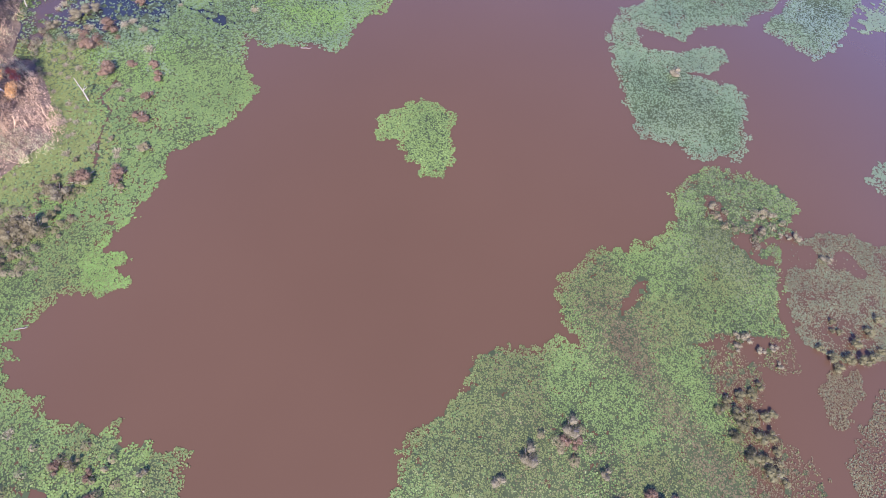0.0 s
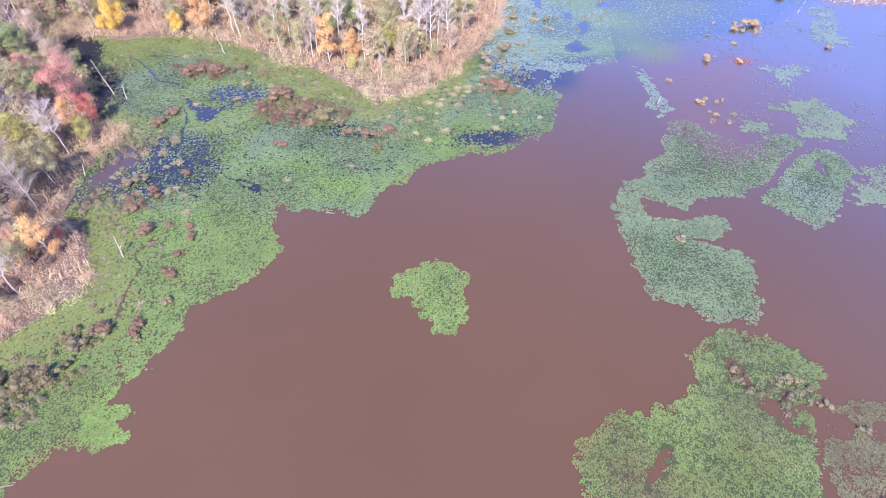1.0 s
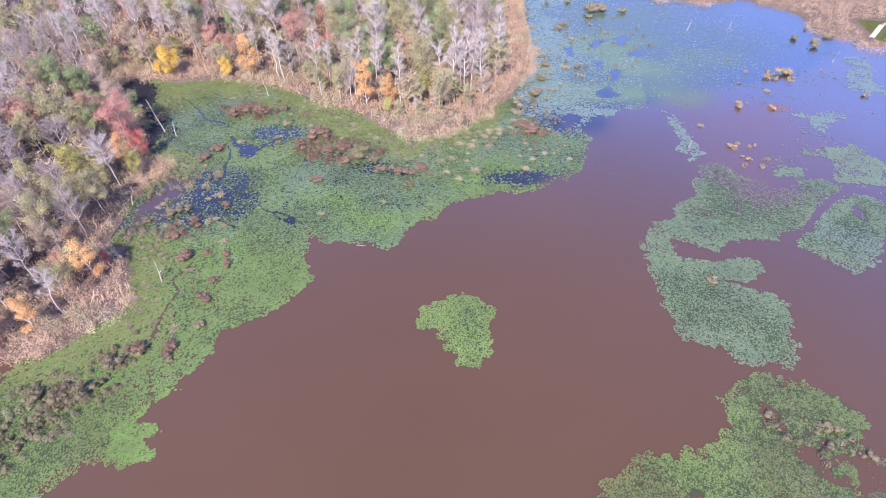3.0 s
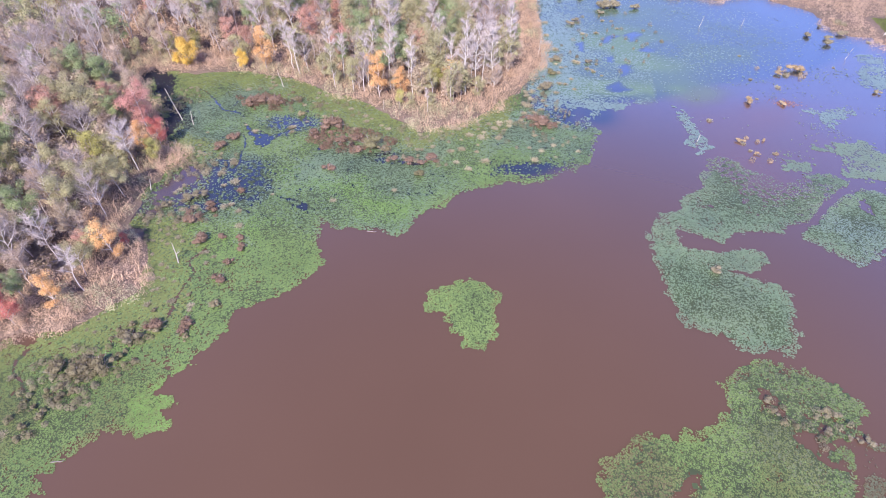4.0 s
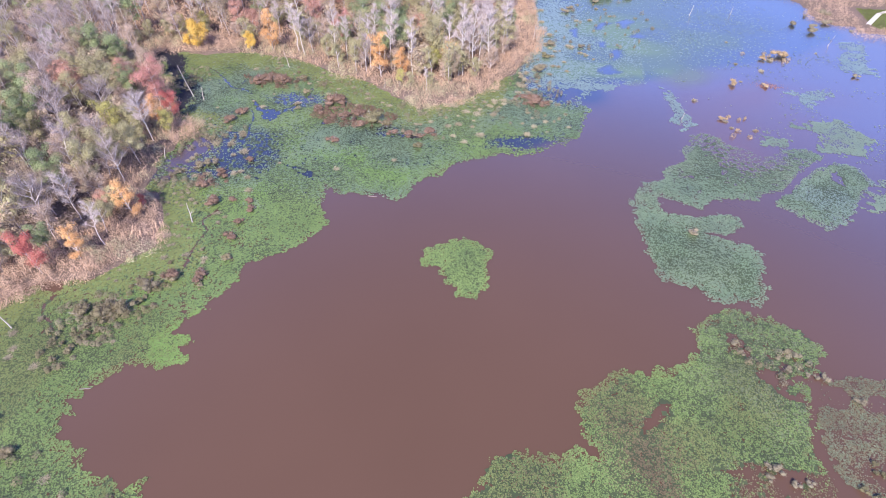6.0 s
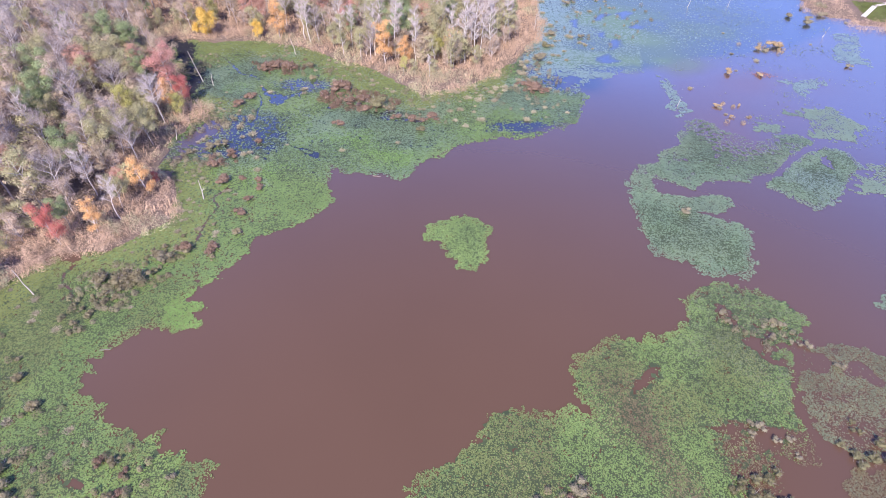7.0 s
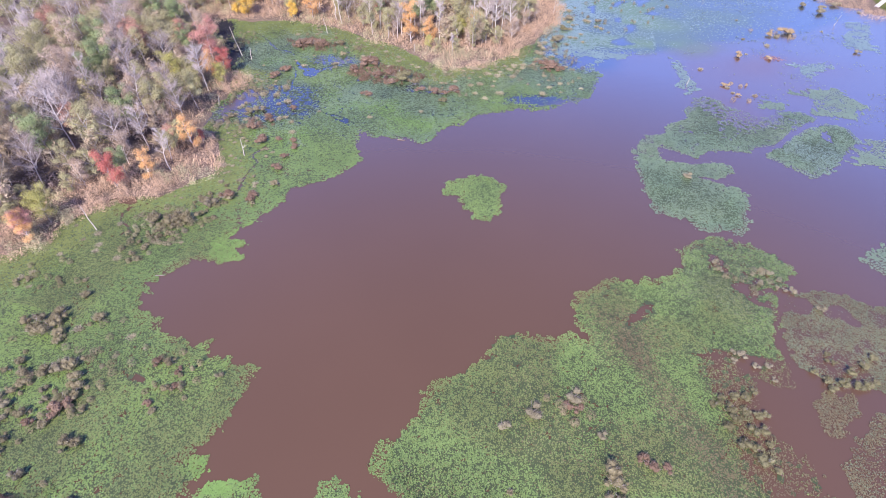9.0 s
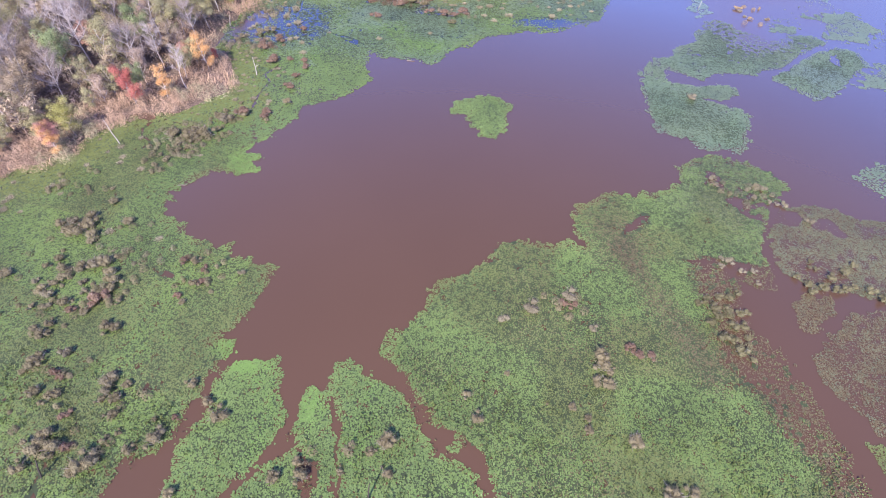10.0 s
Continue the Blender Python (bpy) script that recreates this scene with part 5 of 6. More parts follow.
# ---- brush along the shore ----
def brush_mesh(name, x, y, z, mat, tall=(0.8, 2.2), per=9, width=0.05):
    """Tufts of upright dry stems."""
    m = len(x)
    r = np.random.default_rng(5)
    a = np.repeat(np.stack([x, y, z], -1), per, 0) + r.normal(0, 0.28, (m * per, 3)) * (1, 1, 0)
    d = r.normal(0, 0.33, (m * per, 3)) * (1, 1, 0) + (0, 0, 1)
    hgt = np.repeat(r.uniform(*tall, m), per)[:, None] * r.uniform(0.6, 1.1, (m * per, 1))
    s = Soup()
    b = a + d * hgt
    side = np.cross(d, r.normal(0, 1, d.shape))
    side /= np.linalg.norm(side, axis=1, keepdims=True)
    w = width * r.uniform(0.6, 1.6, (m * per, 1))
    mid = a + d * hgt * 0.6 + r.normal(0, 0.1, d.shape)
    s.add(np.stack([a - side * w * 0.5, mid - side * w * 1.5, b, mid + side * w * 1.5], 1), 4)
    return s.mesh(name, mat)


def puff_mesh(name, x, y, z, mat, tall=(0.5, 1.8), wide=(0.4, 0.95), per=32, leaf=(0.03, 0.075)):
    """Rounded tangles of fine twigs."""
    m = len(x)
    r = np.random.default_rng(6)
    d = r.normal(0, 1, (m, per, 3))
    d /= np.linalg.norm(d, axis=2, keepdims=True)
    d[..., 2] = np.abs(d[..., 2])
    size = np.stack([r.uniform(*wide, m)] * 2 + [r.uniform(*tall, m)], -1)[:, None]
    c = (np.stack([x, y, z], -1)[:, None] + d * size * r.uniform(0.75, 1.05, (m, per, 1))).reshape(-1, 3)
    nrm = (d + (0, 0, 0.3) + r.normal(0, 0.25, d.shape)).reshape(-1, 3)
    u = np.cross(nrm, r.normal(0, 1, nrm.shape))
    u /= np.linalg.norm(u, axis=1, keepdims=True) + 1e-9
    w = np.cross(u, nrm)
    w /= np.linalg.norm(w, axis=1, keepdims=True) + 1e-9
    k = r.uniform(*leaf, (len(c), 1))
    s = Soup()
    s.add(np.stack([c - u * k * 2.2, c + u * k * 2.2 + w * k * 0.4, c + w * k * 1.2], 1), 3)
    return s.mesh(name, mat)


bx, by = rng.uniform(-170, 8, 70000), rng.uniform(0, 185, 70000)
d = edge_distance(WEST_LAND, bx, by) + 3 * (vnoise(bx, by, 6, 71) - 0.5)
ok = (d > -0.4) & (d < 45) & (bx > -43 - 0.97 * (by + 25) - 6) & (rng.random(70000) < np.where(d < np.where((bx > -62) & (by > 92), 17, 10), 1.0, np.where(by > 98, 0.4, 0.22)))
ok &= (((bx + 66.5) / 3.2) ** 2 + ((by - 62) / 9) ** 2 > 1) | (rng.random(70000) < 0.55)
bx, by, d = bx[ok], by[ok], d[ok]
# a point of dry brush under the red maple
f, a = np.sqrt(rng.random(150)), rng.uniform(0, 2 * math.pi, 150)
bx, by, d = np.append(bx, -65.8 + 3.4 * f * np.cos(a)), np.append(by, 71.3 + 4.6 * f * np.sin(a)), np.append(d, 1 + 0 * f)
near = d < np.where((bx > -62) & (by > 92), 17, 10)
mound = near & (rng.random(len(near)) < 0.19)
green = mound & (vnoise(bx, by, 7, 73) > 0.62)
for which, mat, label in ((mound & ~green, M_BRUSH, "peach-tan rounded dry bushes along the shore"), (green, M_BRUSH_GREEN, "yellow-green rounded bushes along the shore")):
    tagged(new("shore_brush", puff_mesh("shore_brush", bx[which], by[which], np.maximum(height_at(bx[which], by[which]), 0), mat, (0.9, 2.4), (0.8, 1.7), 130, (0.04, 0.085))), label, "brush", kind="stuff")
tagged(new("shore_brush", puff_mesh("shore_brush", bx[near], by[near], np.maximum(height_at(bx[near], by[near]), 0), M_BRUSH, per=21, leaf=(0.035, 0.085))),
       "tan and pinkish dry brush along the shore", "brush", kind="stuff")
few = near & (rng.random(len(near)) < 0.14)
tagged(new("shore_reeds", brush_mesh("shore_reeds", bx[few], by[few], np.maximum(height_at(bx[few], by[few]), 0), M_BRUSH, (0.9, 2.3), 5, 0.03)),
       "upright dry reeds among the shore brush", "reeds", kind="stuff")
# shade-darkened colour in the west, sunlit brush colour in the north
for which, mat, label in ((~near & (by < 98), M_UNDER_SHADE, "brown undergrowth with the wood's shade in its colour"), (~near & (by >= 98), M_BRUSH, "tan undergrowth beneath the bare trees")):
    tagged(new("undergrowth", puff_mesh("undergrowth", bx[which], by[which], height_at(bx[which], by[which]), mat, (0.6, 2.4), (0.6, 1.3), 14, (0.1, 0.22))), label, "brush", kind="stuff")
bx, by = rng.uniform(20, 150, 9000), rng.uniform(150, 215, 9000)
d = edge_distance(NORTH_BANK, bx, by) + 8 * (vnoise(bx, by, 7, 72) - 0.5)
ok = (d > -1) & ((bx < 96) | (by > 176 + 0.3 * (bx - 96)) | (by < 160))
bx, by = bx[ok], by[ok]
tagged(new("far_bank_brush", puff_mesh("far_bank_brush", bx, by, np.maximum(height_at(bx, by), 0), M_BRUSH, (0.5, 2.0), (0.6, 1.5), 17, (0.055, 0.12))),
       "tan dry brush on the far bank", "brush", kind="stuff")

gx, gy = rng.uniform(99, 116, 2500), rng.uniform(160, 176, 2500)
ok = (edge_distance(NORTH_BANK, gx, gy) > 0.5) & (gy < 176 + 0.3 * (gx - 96))
tagged(new("lawn_grass", brush_mesh("lawn_grass", gx[ok], gy[ok], np.maximum(height_at(gx[ok], gy[ok]), 0), M_DUCKWEED, (0.1, 0.2), 6, 0.12)),
       "short green grass beside the boardwalk", "grass", kind="stuff")

stalks = []
for poly, lowest in ((SOUTH_MID, -14), (SOUTH_LOBE, -20), (SOUTH_EAST, -6), (WEST_MARSH, -18), (SOUTH_WEST, -20)):
    gx, gy = scatter(poly, 1.8, lambda x, y: np.clip((lowest - y) / 6, 0, 1) * clumps(x, y, 3, 0.2, 95), 0.5)
    stalks.append(np.stack([gx, gy]))
gx, gy = np.concatenate(stalks, 1)
tagged(new("emergent_leaves", brush_mesh("emergent_leaves", gx, gy, 0 * gx, M_LILY_OLIVE, (0.25, 0.65), 5, 0.035)),
       "upright green leaves rising out of the lily beds", "water plants", kind="stuff")


# ---- shrubs standing in the marsh ----
def shrub_shape(seed, mat, wide=1.7, tall=1.9, twigs=1400):
    r = np.random.default_rng(seed)
    stems, head = Soup(), Soup()
    lobes = r.integers(5, 9)
    centres = np.column_stack((r.normal(0, wide * 0.34, (lobes, 2)), r.uniform(0.38, 0.68, lobes) * tall))
    for c in centres:
        for _ in range(5):
            a = r.uniform(0, 2 * math.pi)
            tip = c + r.normal(0, 0.28, 3) * wide
            mid = 0.5 * tip + (0.1 * math.cos(a), 0.1 * math.sin(a), 0)
            stems.tube(np.array([(0.15 * math.cos(a), 0.15 * math.sin(a), -0.5), mid, tip]), np.array([0.03, 0.022, 0.01]), 3)
    size = r.uniform(0.26, 0.46, lobes) * wide
    for c, k in zip(centres, size):                       # the dense inside
        a, b = np.meshgrid(np.linspace(0, 2 * math.pi, 11), np.linspace(-0.5, 1.45, 6))
        bump = 0.72 * k * (1 + 0.2 * np.sin(3 * a + r.uniform(0, 6)) * np.cos(b) + 0.14 * np.sin(5 * a + 4 * b + r.uniform(0, 6)))
        ball = np.stack([c[0] + bump * np.cos(b) * np.cos(a), c[1] + bump * np.cos(b) * np.sin(a), np.maximum(0.02, c[2] + 0.8 * bump * np.sin(b))], -1)
        head.add(np.stack([ball[:-1, :-1], ball[:-1, 1:], ball[1:, 1:], ball[1:, :-1]], 2).reshape(-1, 4, 3), 4)
    m = twigs
    which = r.choice(lobes, m, p=size ** 2 / (size ** 2).sum())
    dirs = r.normal(0, 1, (m, 3))
    dirs /= np.linalg.norm(dirs, axis=1, keepdims=True)
    dirs[:, 2] = np.abs(dirs[:, 2]) * 1.1 - 0.25
    a = centres[which] + dirs * size[which][:, None] * r.uniform(0.68, 1.0, (m, 1)) * (1, 1, 0.8) * (1 + 0.22 * np.sin(4 * dirs[:, :1] + 5 * dirs[:, 1:2] + 7 * dirs[:, 2:] + which[:, None]))
    a[:, 2] = np.maximum(a[:, 2], 0.05)
    half = m // 2
    slivers(head, a[:half], a[:half] + (dirs[:half] + r.normal(0, 0.5, (half, 3))) * r.uniform(0.12, 0.42, (half, 1)) * wide / 1.7, 0.02, r)
    a, dirs = a[half:], dirs[half:]
    nrm = dirs + (0, 0, 0.2) + r.normal(0, 0.33, dirs.shape)
    u = np.cross(nrm, r.normal(0, 1, dirs.shape))
    u /= np.linalg.norm(u, axis=1, keepdims=True) + 1e-9
    w = np.cross(u, nrm)
    w /= np.linalg.norm(w, axis=1, keepdims=True) + 1e-9
    s = r.uniform(0.03, 0.06, (len(a), 1)) * wide / 1.5
    head.add(np.stack([a - u * s * 1.3, a + u * s * 1.3, a + w * s * 1.1], 1), 3)
    return stems.mesh("stem", M_BARK), head.mesh("foliage", mat)


SHRUB_SHAPES = {k: [shrub_shape(900 + 10 * i + j, m) for j in range(3)] for i, (k, m) in enumerate(SHRUBS.items())}
SHRUB_LABELS = {"brown": "rounded grey-brown shrub standing in the marsh", "rust": "rust-brown twiggy shrub standing in the marsh",
                "pale": "pale straw-coloured shrub among lily leaves", "olive": "olive-yellow leafy shrub on the mud", "ochre": "ochre dry shrub standing alone in open water"}


def shrub(kind, x, y, size, flat=1.0):
    stems, twigs = SHRUB_SHAPES[kind][rng.integers(3)]
    root = new("shrub")
    root.matrix_world = pose(x, y, -0.22 * size * flat, 0, 0, rng.uniform(0, 360)) @ Matrix.Diagonal((size, size, flat * size * rng.uniform(0.9, 1.2), 1))
    part("stem", stems, root)
    part("foliage", twigs, root)
    tagged(root, SHRUB_LABELS[kind], "shrub", "marsh shrubs")


HOLLOW_SHRUBS = [(-58.6, -0.6, 0.73), (-56.4, -1.4, 0.79), (-54.8, -1.6, 0.79), (-54.4, -0.2, 0.89), (-52.7, -1.6, 0.67), (-56.8, 0.4, 0.67), (-54.9, 1.7, 0.86), (-52, -2.7, 0.54), (-53.9, 5.7, 0.57), (-49.3, 2.1, 0.7)]
RING_SHRUBS = []
CORNER_SHRUBS = [(-37.7, -26, 0.49), (-32.3, -24.5, 0.56), (-20.8, -21.9, 0.8), (-27.7, -23.8, 0.28), (-25.4, -23.2, 0.33), (-30.6, -26.3, 0.32)]
CHANNEL_SHRUBS = [(-38.3, -30.1, 0.89), (-38, -28.4, 0.66), (-36.2, -29.5, 0.77), (-35, -29.2, 0.54), (-26.1, -26.1, 0.7), (-26.1, -25.1, 0.47), (-28.4, -27.7, 0.5), (-32, -30.4, 0.92), (-32.6, -31.4, 0.64), (-31.1, -29.4, 0.66), (-38.4, -32.4, 0.59), (-21.6, -30.8, 0.52)]
POINT_SHRUBS = []
THICKET_SHRUBS = [(-54.1, -6.2, 0.53), (-52.2, -7.9, 0.63), (-51.6, -9.3, 0.62), (-55, -8, 0.42), (-54.6, -10.6, 0.41), (-52.6, -11.6, 0.71), (-51.1, -12.1, 0.6), (-51.8, -10.3, 0.51),
                  (-50, -13.6, 0.4), (-48.3, -12.8, 0.64), (-46.6, -13.5, 0.5), (-44.6, -13.4, 0.49), (-49.9, -6.9, 0.74), (-48.7, -6, 0.79), (-47.2, -5.6, 0.84), (-45.5, -6.8, 0.68),
                  (-44.2, -7.9, 0.62), (-43.9, -9.1, 0.5), (-44.6, -11, 0.75), (-43.9, -10.3, 0.6), (-44.6, -12.3, 0.5), (-48.1, -9.3, 0.46), (-46.9, -10.4, 0.4)]
HUMMOCK_SHRUBS = [(-40.7, -14.5, 0.68), (-39.5, -14.6, 0.57), (-47.9, -16, 0.48), (-47.8, -17.6, 0.57), (-49.2, -17, 0.43), (-52.1, -14.1, 0.39), (-42.8, -19.2, 0.56), (-45.9, -21.2, 0.73),
                  (-45.6, -20.3, 0.56), (-46.3, -22.4, 0.37), (-42.4, -21.8, 0.45), (-41.5, -21.9, 0.4), (-43, -24.3, 0.62), (-41, -24.4, 0.52), (-40.2, -23.9, 0.53), (-35.9, -21, 0.67),
                  (-35.1, -20.7, 0.54), (-34.7, -22.2, 0.62), (-33.3, -22.6, 0.62), (-34.8, -23.2, 0.43), (-33.1, -21.1, 0.49), (-41.6, -10.5, 0.4), (-59.3, -10.3, 0.73)]
CAPE_SHRUBS = [(-25.7, -19.1, 0.53), (-22.9, -20.6, 0.61), (-37, -2.4, 0.53), (-35.5, -2, 0.53), (-33.6, -3, 0.42), (-33.7, -5.7, 0.51), (-32.8, -5.1, 0.46), (-34.6, -7.8, 0.45),
               (-33.3, -8.9, 0.4), (-28, -2.3, 0.37)]
WEST_SMALL = [(-53.5, 17.4), (-53, 14.7), (-53, 19), (-51.2, 18.8), (-50.2, 22), (-49.2, 23), (-49.3, 29.7), (-49.2, 31.4), (-42.3, 33.2), (-65.8, 5.5), (-64.6, 6.5), (-56, 8),
              (-51.8, 16.2), (-52.2, 20.6), (-50.3, 20.2), (-51.4, 24.6), (-47.6, 26.2), (-55.2, 17.8)]
MUD_SHRUBS = [(32.5, 8.1, 0.61), (33.5, 9.1, 0.54), (35.1, 9.6, 0.68), (36.6, 9.6, 0.61), (37.6, 10.8, 0.54), (34.3, 7.5, 0.73), (35.0, 6.4, 0.72), (36.1, 7.6, 0.6), (37.5, 7.3, 0.66), (38.5, 7.8, 0.53),
              (33.9, 5.2, 0.65), (36.7, 5.2, 0.78), (37.7, 5.4, 0.65), (35.3, 3.1, 0.83), (37.3, 1.8, 0.94), (36.5, 2.9, 0.64), (38.6, 0.6, 0.5), (38.3, 3.7, 0.51)]
EAST_SHRUBS = [(45.9, 15.8, 0.56), (47.0, 14.9, 0.69), (47.4, 13.6, 0.68), (48.9, 14.5, 0.76), (50.1, 16.8, 0.7), (50.6, 14.6, 0.75), (51.8, 15.0, 0.69), (52.4, 18.1, 0.7), (53.8, 19.9, 0.57),
               (55.1, 15.8, 0.75), (56.3, 14.7, 0.81), (53.1, 15.9, 0.48), (48.1, 19.3, 0.43), (48.7, 18.2, 0.43), (47.9, 18.1, 0.36)]
STRAW_SHRUBS = [(36.0, 15.4, 0.5), (37.1, 16.6, 0.64), (36.0, 16.9, 0.43), (38.5, 15.1, 0.49), (40.1, 15.5, 0.49), (40.5, 13.3, 0.41), (36.4, 32.9, 0.49), (35.7, 34.3, 0.49), (43.5, 33.4, 0.56),
                (46.3, 30.3, 0.55), (45.2, 30.4, 0.39), (49.5, 27.6, 0.69), (44.1, 30.7, 0.39), (41.9, 30.9, 0.56)]
SOUTH_SHRUBS = [(24.6, -13.2, 1.0), (20.4, -3.5, 1.12), (20.8, -4.8, 0.98), (20.3, -6.9, 0.78), (21.8, -6.9, 0.9), (21.7, -5.4, 0.61), (28.9, -18.1, 1.18), (30.7, -17.5, 0.79), (5.8, -12.4, 0.53),
                (7.4, -15.0, 0.74), (9.7, -8.4, 0.43), (17.6, -10.8, 0.58), (19.5, -11.7, 0.52), (19.6, -13.1, 0.62), (-1.4, -20.3, 1.11), (-0.3, -23.3, 0.69), (-2.9, -21.6, 0.49), (-5.3, -24.3, 0.48),
                (-10.2, -24.3, 0.7), (-9.0, -25.7, 0.8), (14.9, -11.1, 0.23), (-11.7, -26.7, 0.8)]
RUST_SOUTH = [(23.8, -1.1, 0.69), (24.8, -2.0, 0.75), (26.5, -1.9, 0.62), (15.1, 3.4, 0.67), (16.6, 3.5, 0.6)]
PALE_SOUTH = [(11.1, 1.5, 1.11), (15.7, 4.7, 1.06), (7.8, -1.0, 0.66), (19.2, 0.4, 0.58)]
BROWN = [(-46, 31.6), (-48, 29), (-50.7, 23.7), (-51.6, 22.8), (-49, 24.3), (-54.3, 22.4)]
# middle and half width of the low domed shrubs in the north
RUST_BAY = [(-39.2, 89.1, 2.35), (-41.4, 84.5, 1.45), (-38.4, 85.8, 0.77), (-35.2, 82.6, 1.5), (-31.7, 84.0, 1.7), (-30.5, 80.4, 1.1), (-34.3, 73.1, 1.12), (-23.2, 78.6, 1.01), (-19.9, 78.1, 1.15),
            (-15.6, 79.8, 1.52), (-17.2, 78.3, 0.9), (-55.1, 96.0, 1.86), (-57.7, 96.4, 1.87), (-60.3, 95.2, 1.86), (5.4, 98.0, 2.01), (3.3, 99.3, 1.42), (7.0, 96.9, 1.19), (2.1, 99.4, 1.02)]
RUST_SHORE = [(-58.8, 76.5, 1.39), (-57.3, 80.4, 1.42), (-47.8, 63.6, 0.79), (-51.0, 58.2, 1.21), (-52.4, 54.2, 1.3), (-48.1, 49.6, 1.36), (-42.3, 51.5, 0.78), (-41.2, 49.0, 0.82), (-41.6, 45.6, 0.8),
              (-41.3, 41.7, 0.99), (-41.7, 33.0, 1.06), (-41.5, 31.6, 0.75), (-45.6, 51.0, 0.72)]
OLIVE_BAY = [(-28.6, 82.7, 2.31), (-16.7, 74.5, 1.12), (6.6, 122.8, 1.39)]
BROWN_BAY = [(-25.1, 81.1, 1.29), (-50.0, 98.1, 1.17), (-47.3, 92.0, 0.88), (-39.7, 36.7, 0.84), (-45.6, 31.5, 1.05), (-44.3, 38.1, 0.48), (-47.7, 34.3, 0.46), (-49.2, 29.2, 0.88), (-40.8, 30.8, 0.59)]
OCHRE_BAY = [(51.3, 116.2, 1.13), (45.6, 97.8, 0.8), (66.5, 135.7, 1.63), (68.1, 135.8, 1.15), (62.2, 132.7, 1.14), (58.8, 116.2, 0.86), (48, 93.3, 0.6)]
PALE_BAY = [(-56.6, 60.1, 0.97), (-55.2, 60.8, 0.98), (-54.2, 61.5, 0.85), (-59.1, 57.1, 0.95), (5.4, 113.8, 1.77), (7.5, 130.7, 1.35), (15.2, 131.1, 0.87), (11.0, 156.6, 1.2), (12.2, 159.9, 1.11),
            (20.5, 172.4, 2.63), (24.1, 174.4, 2.06), (19.7, 167.2, 1.14), (30.7, 173.6, 1.4), (33.6, 57.2, 0.9)]
PALE_BANK = [(82.1, 126.3, 0.81), (80.1, 154.9, 1.36), (81.1, 158.7, 0.96), (76.4, 159.9, 1.08), (87.1, 169.0, 1.68), (85.9, 162.6, 1.36), (81.9, 167.7, 0.56), (13.6, 179.7, 1.21), (7.0, 177.1, 0.96)]
# straw tussocks: middle and half width
TUFT_BAY = [(-7.0, 89.7, 1.0), (-9.6, 90.1, 0.85), (-3.5, 90.4, 0.62), (-4.0, 96.3, 0.8), (-1.9, 97.0, 0.8), (-5.3, 81.1, 0.87), (-8.1, 77.9, 0.71), (4.3, 83.2, 0.8), (7.9, 89.3, 0.61), (5.6, 86.8, 0.67),
            (12.8, 88.0, 0.52), (3.0, 87.6, 0.45), (5.0, 90.4, 0.38), (-10.7, 79.8, 0.65), (-7.4, 86.8, 0.38), (-10.9, 95.9, 0.4), (-13.4, 86.9, 0.38), (-13.5, 92.5, 0.79), (-8.1, 92.9, 0.39),
            (-6.8, 91.9, 0.47), (-4.9, 94.4, 0.47), (-2.6, 93.7, 0.39), (-19.2, 82.9, 0.52), (-18.3, 83.1, 0.45), (-12.5, 83.4, 0.67)]
TUFT_SHORE = [(-57.0, 67.6, 0.82), (-54.1, 68.1, 0.75), (-50.3, 66.0, 0.88), (-48.0, 59.5, 0.58), (-55.7, 56.6, 0.57), (-58.6, 54.5, 0.44), (-53.7, 57.6, 0.63), (-59.6, 61.0, 0.46), (-59.1, 63.3, 0.4),
              (-60.0, 56.2, 0.51), (-59.9, 53.8, 0.49), (-53.8, 72.4, 0.71), (-61.4, 74.0, 0.5), (-61.7, 70.1, 0.49), (-60.6, 70.3, 0.49), (-60.4, 73.5, 0.43), (-43.9, 54.2, 0.67)]
TUFT_GRASS = [(-57.1, 48.1, 0.47), (-56.3, 48.3, 0.35), (-54.8, 48.5, 0.35), (-53.5, 47.9, 0.35), (-54.6, 45.2, 0.4), (-51.8, 43.3, 0.45), (-50.6, 42.8, 0.34), (-50.8, 40.6, 0.33), (-49.1, 42.2, 0.28),
              (-48.0, 40.3, 0.33), (-49.8, 40.4, 0.44), (-54.6, 50.1, 0.42), (-54.2, 51.5, 0.42), (-52.6, 49.7, 0.48), (-51.4, 49.0, 0.41), (-47.0, 46.9, 0.4), (-46.2, 47.2, 0.4), (-45.2, 44.9, 0.34),
              (-44.6, 46.4, 0.4), (-55.0, 29.5, 0.3), (-53.6, 29.3, 0.3), (-54.6, 31.5, 0.3), (-54.5, 32.8, 0.26), (-50.1, 38.0, 0.38), (-56.5, 50.9, 0.36), (-59.2, 50.5, 0.42), (-51.7, 35.9, 0.26)]
TUFT_FAR = [(2.1, 112.2, 0.79), (2.1, 108.5, 0.77), (0.9, 109.8, 0.6), (1.8, 104.8, 1.01), (4.7, 108.2, 0.51), (11.2, 120.6, 0.55), (12.7, 130.3, 0.77), (16.4, 126.7, 0.47), (8.5, 117.6, 0.63),
            (9.8, 117.4, 0.54), (14.2, 149.9, 0.63), (17.9, 151.1, 0.64), (20.0, 161.3, 0.56), (24.0, 155.7, 0.54), (6.9, 137.5, 0.9), (3.8, 139.6, 0.81), (4.1, 146.8, 0.73), (1.7, 155.5, 0.88),
            (3.4, 156.6, 0.77), (12.0, 115.3, 0.53), (18.6, 123.9, 0.37)]
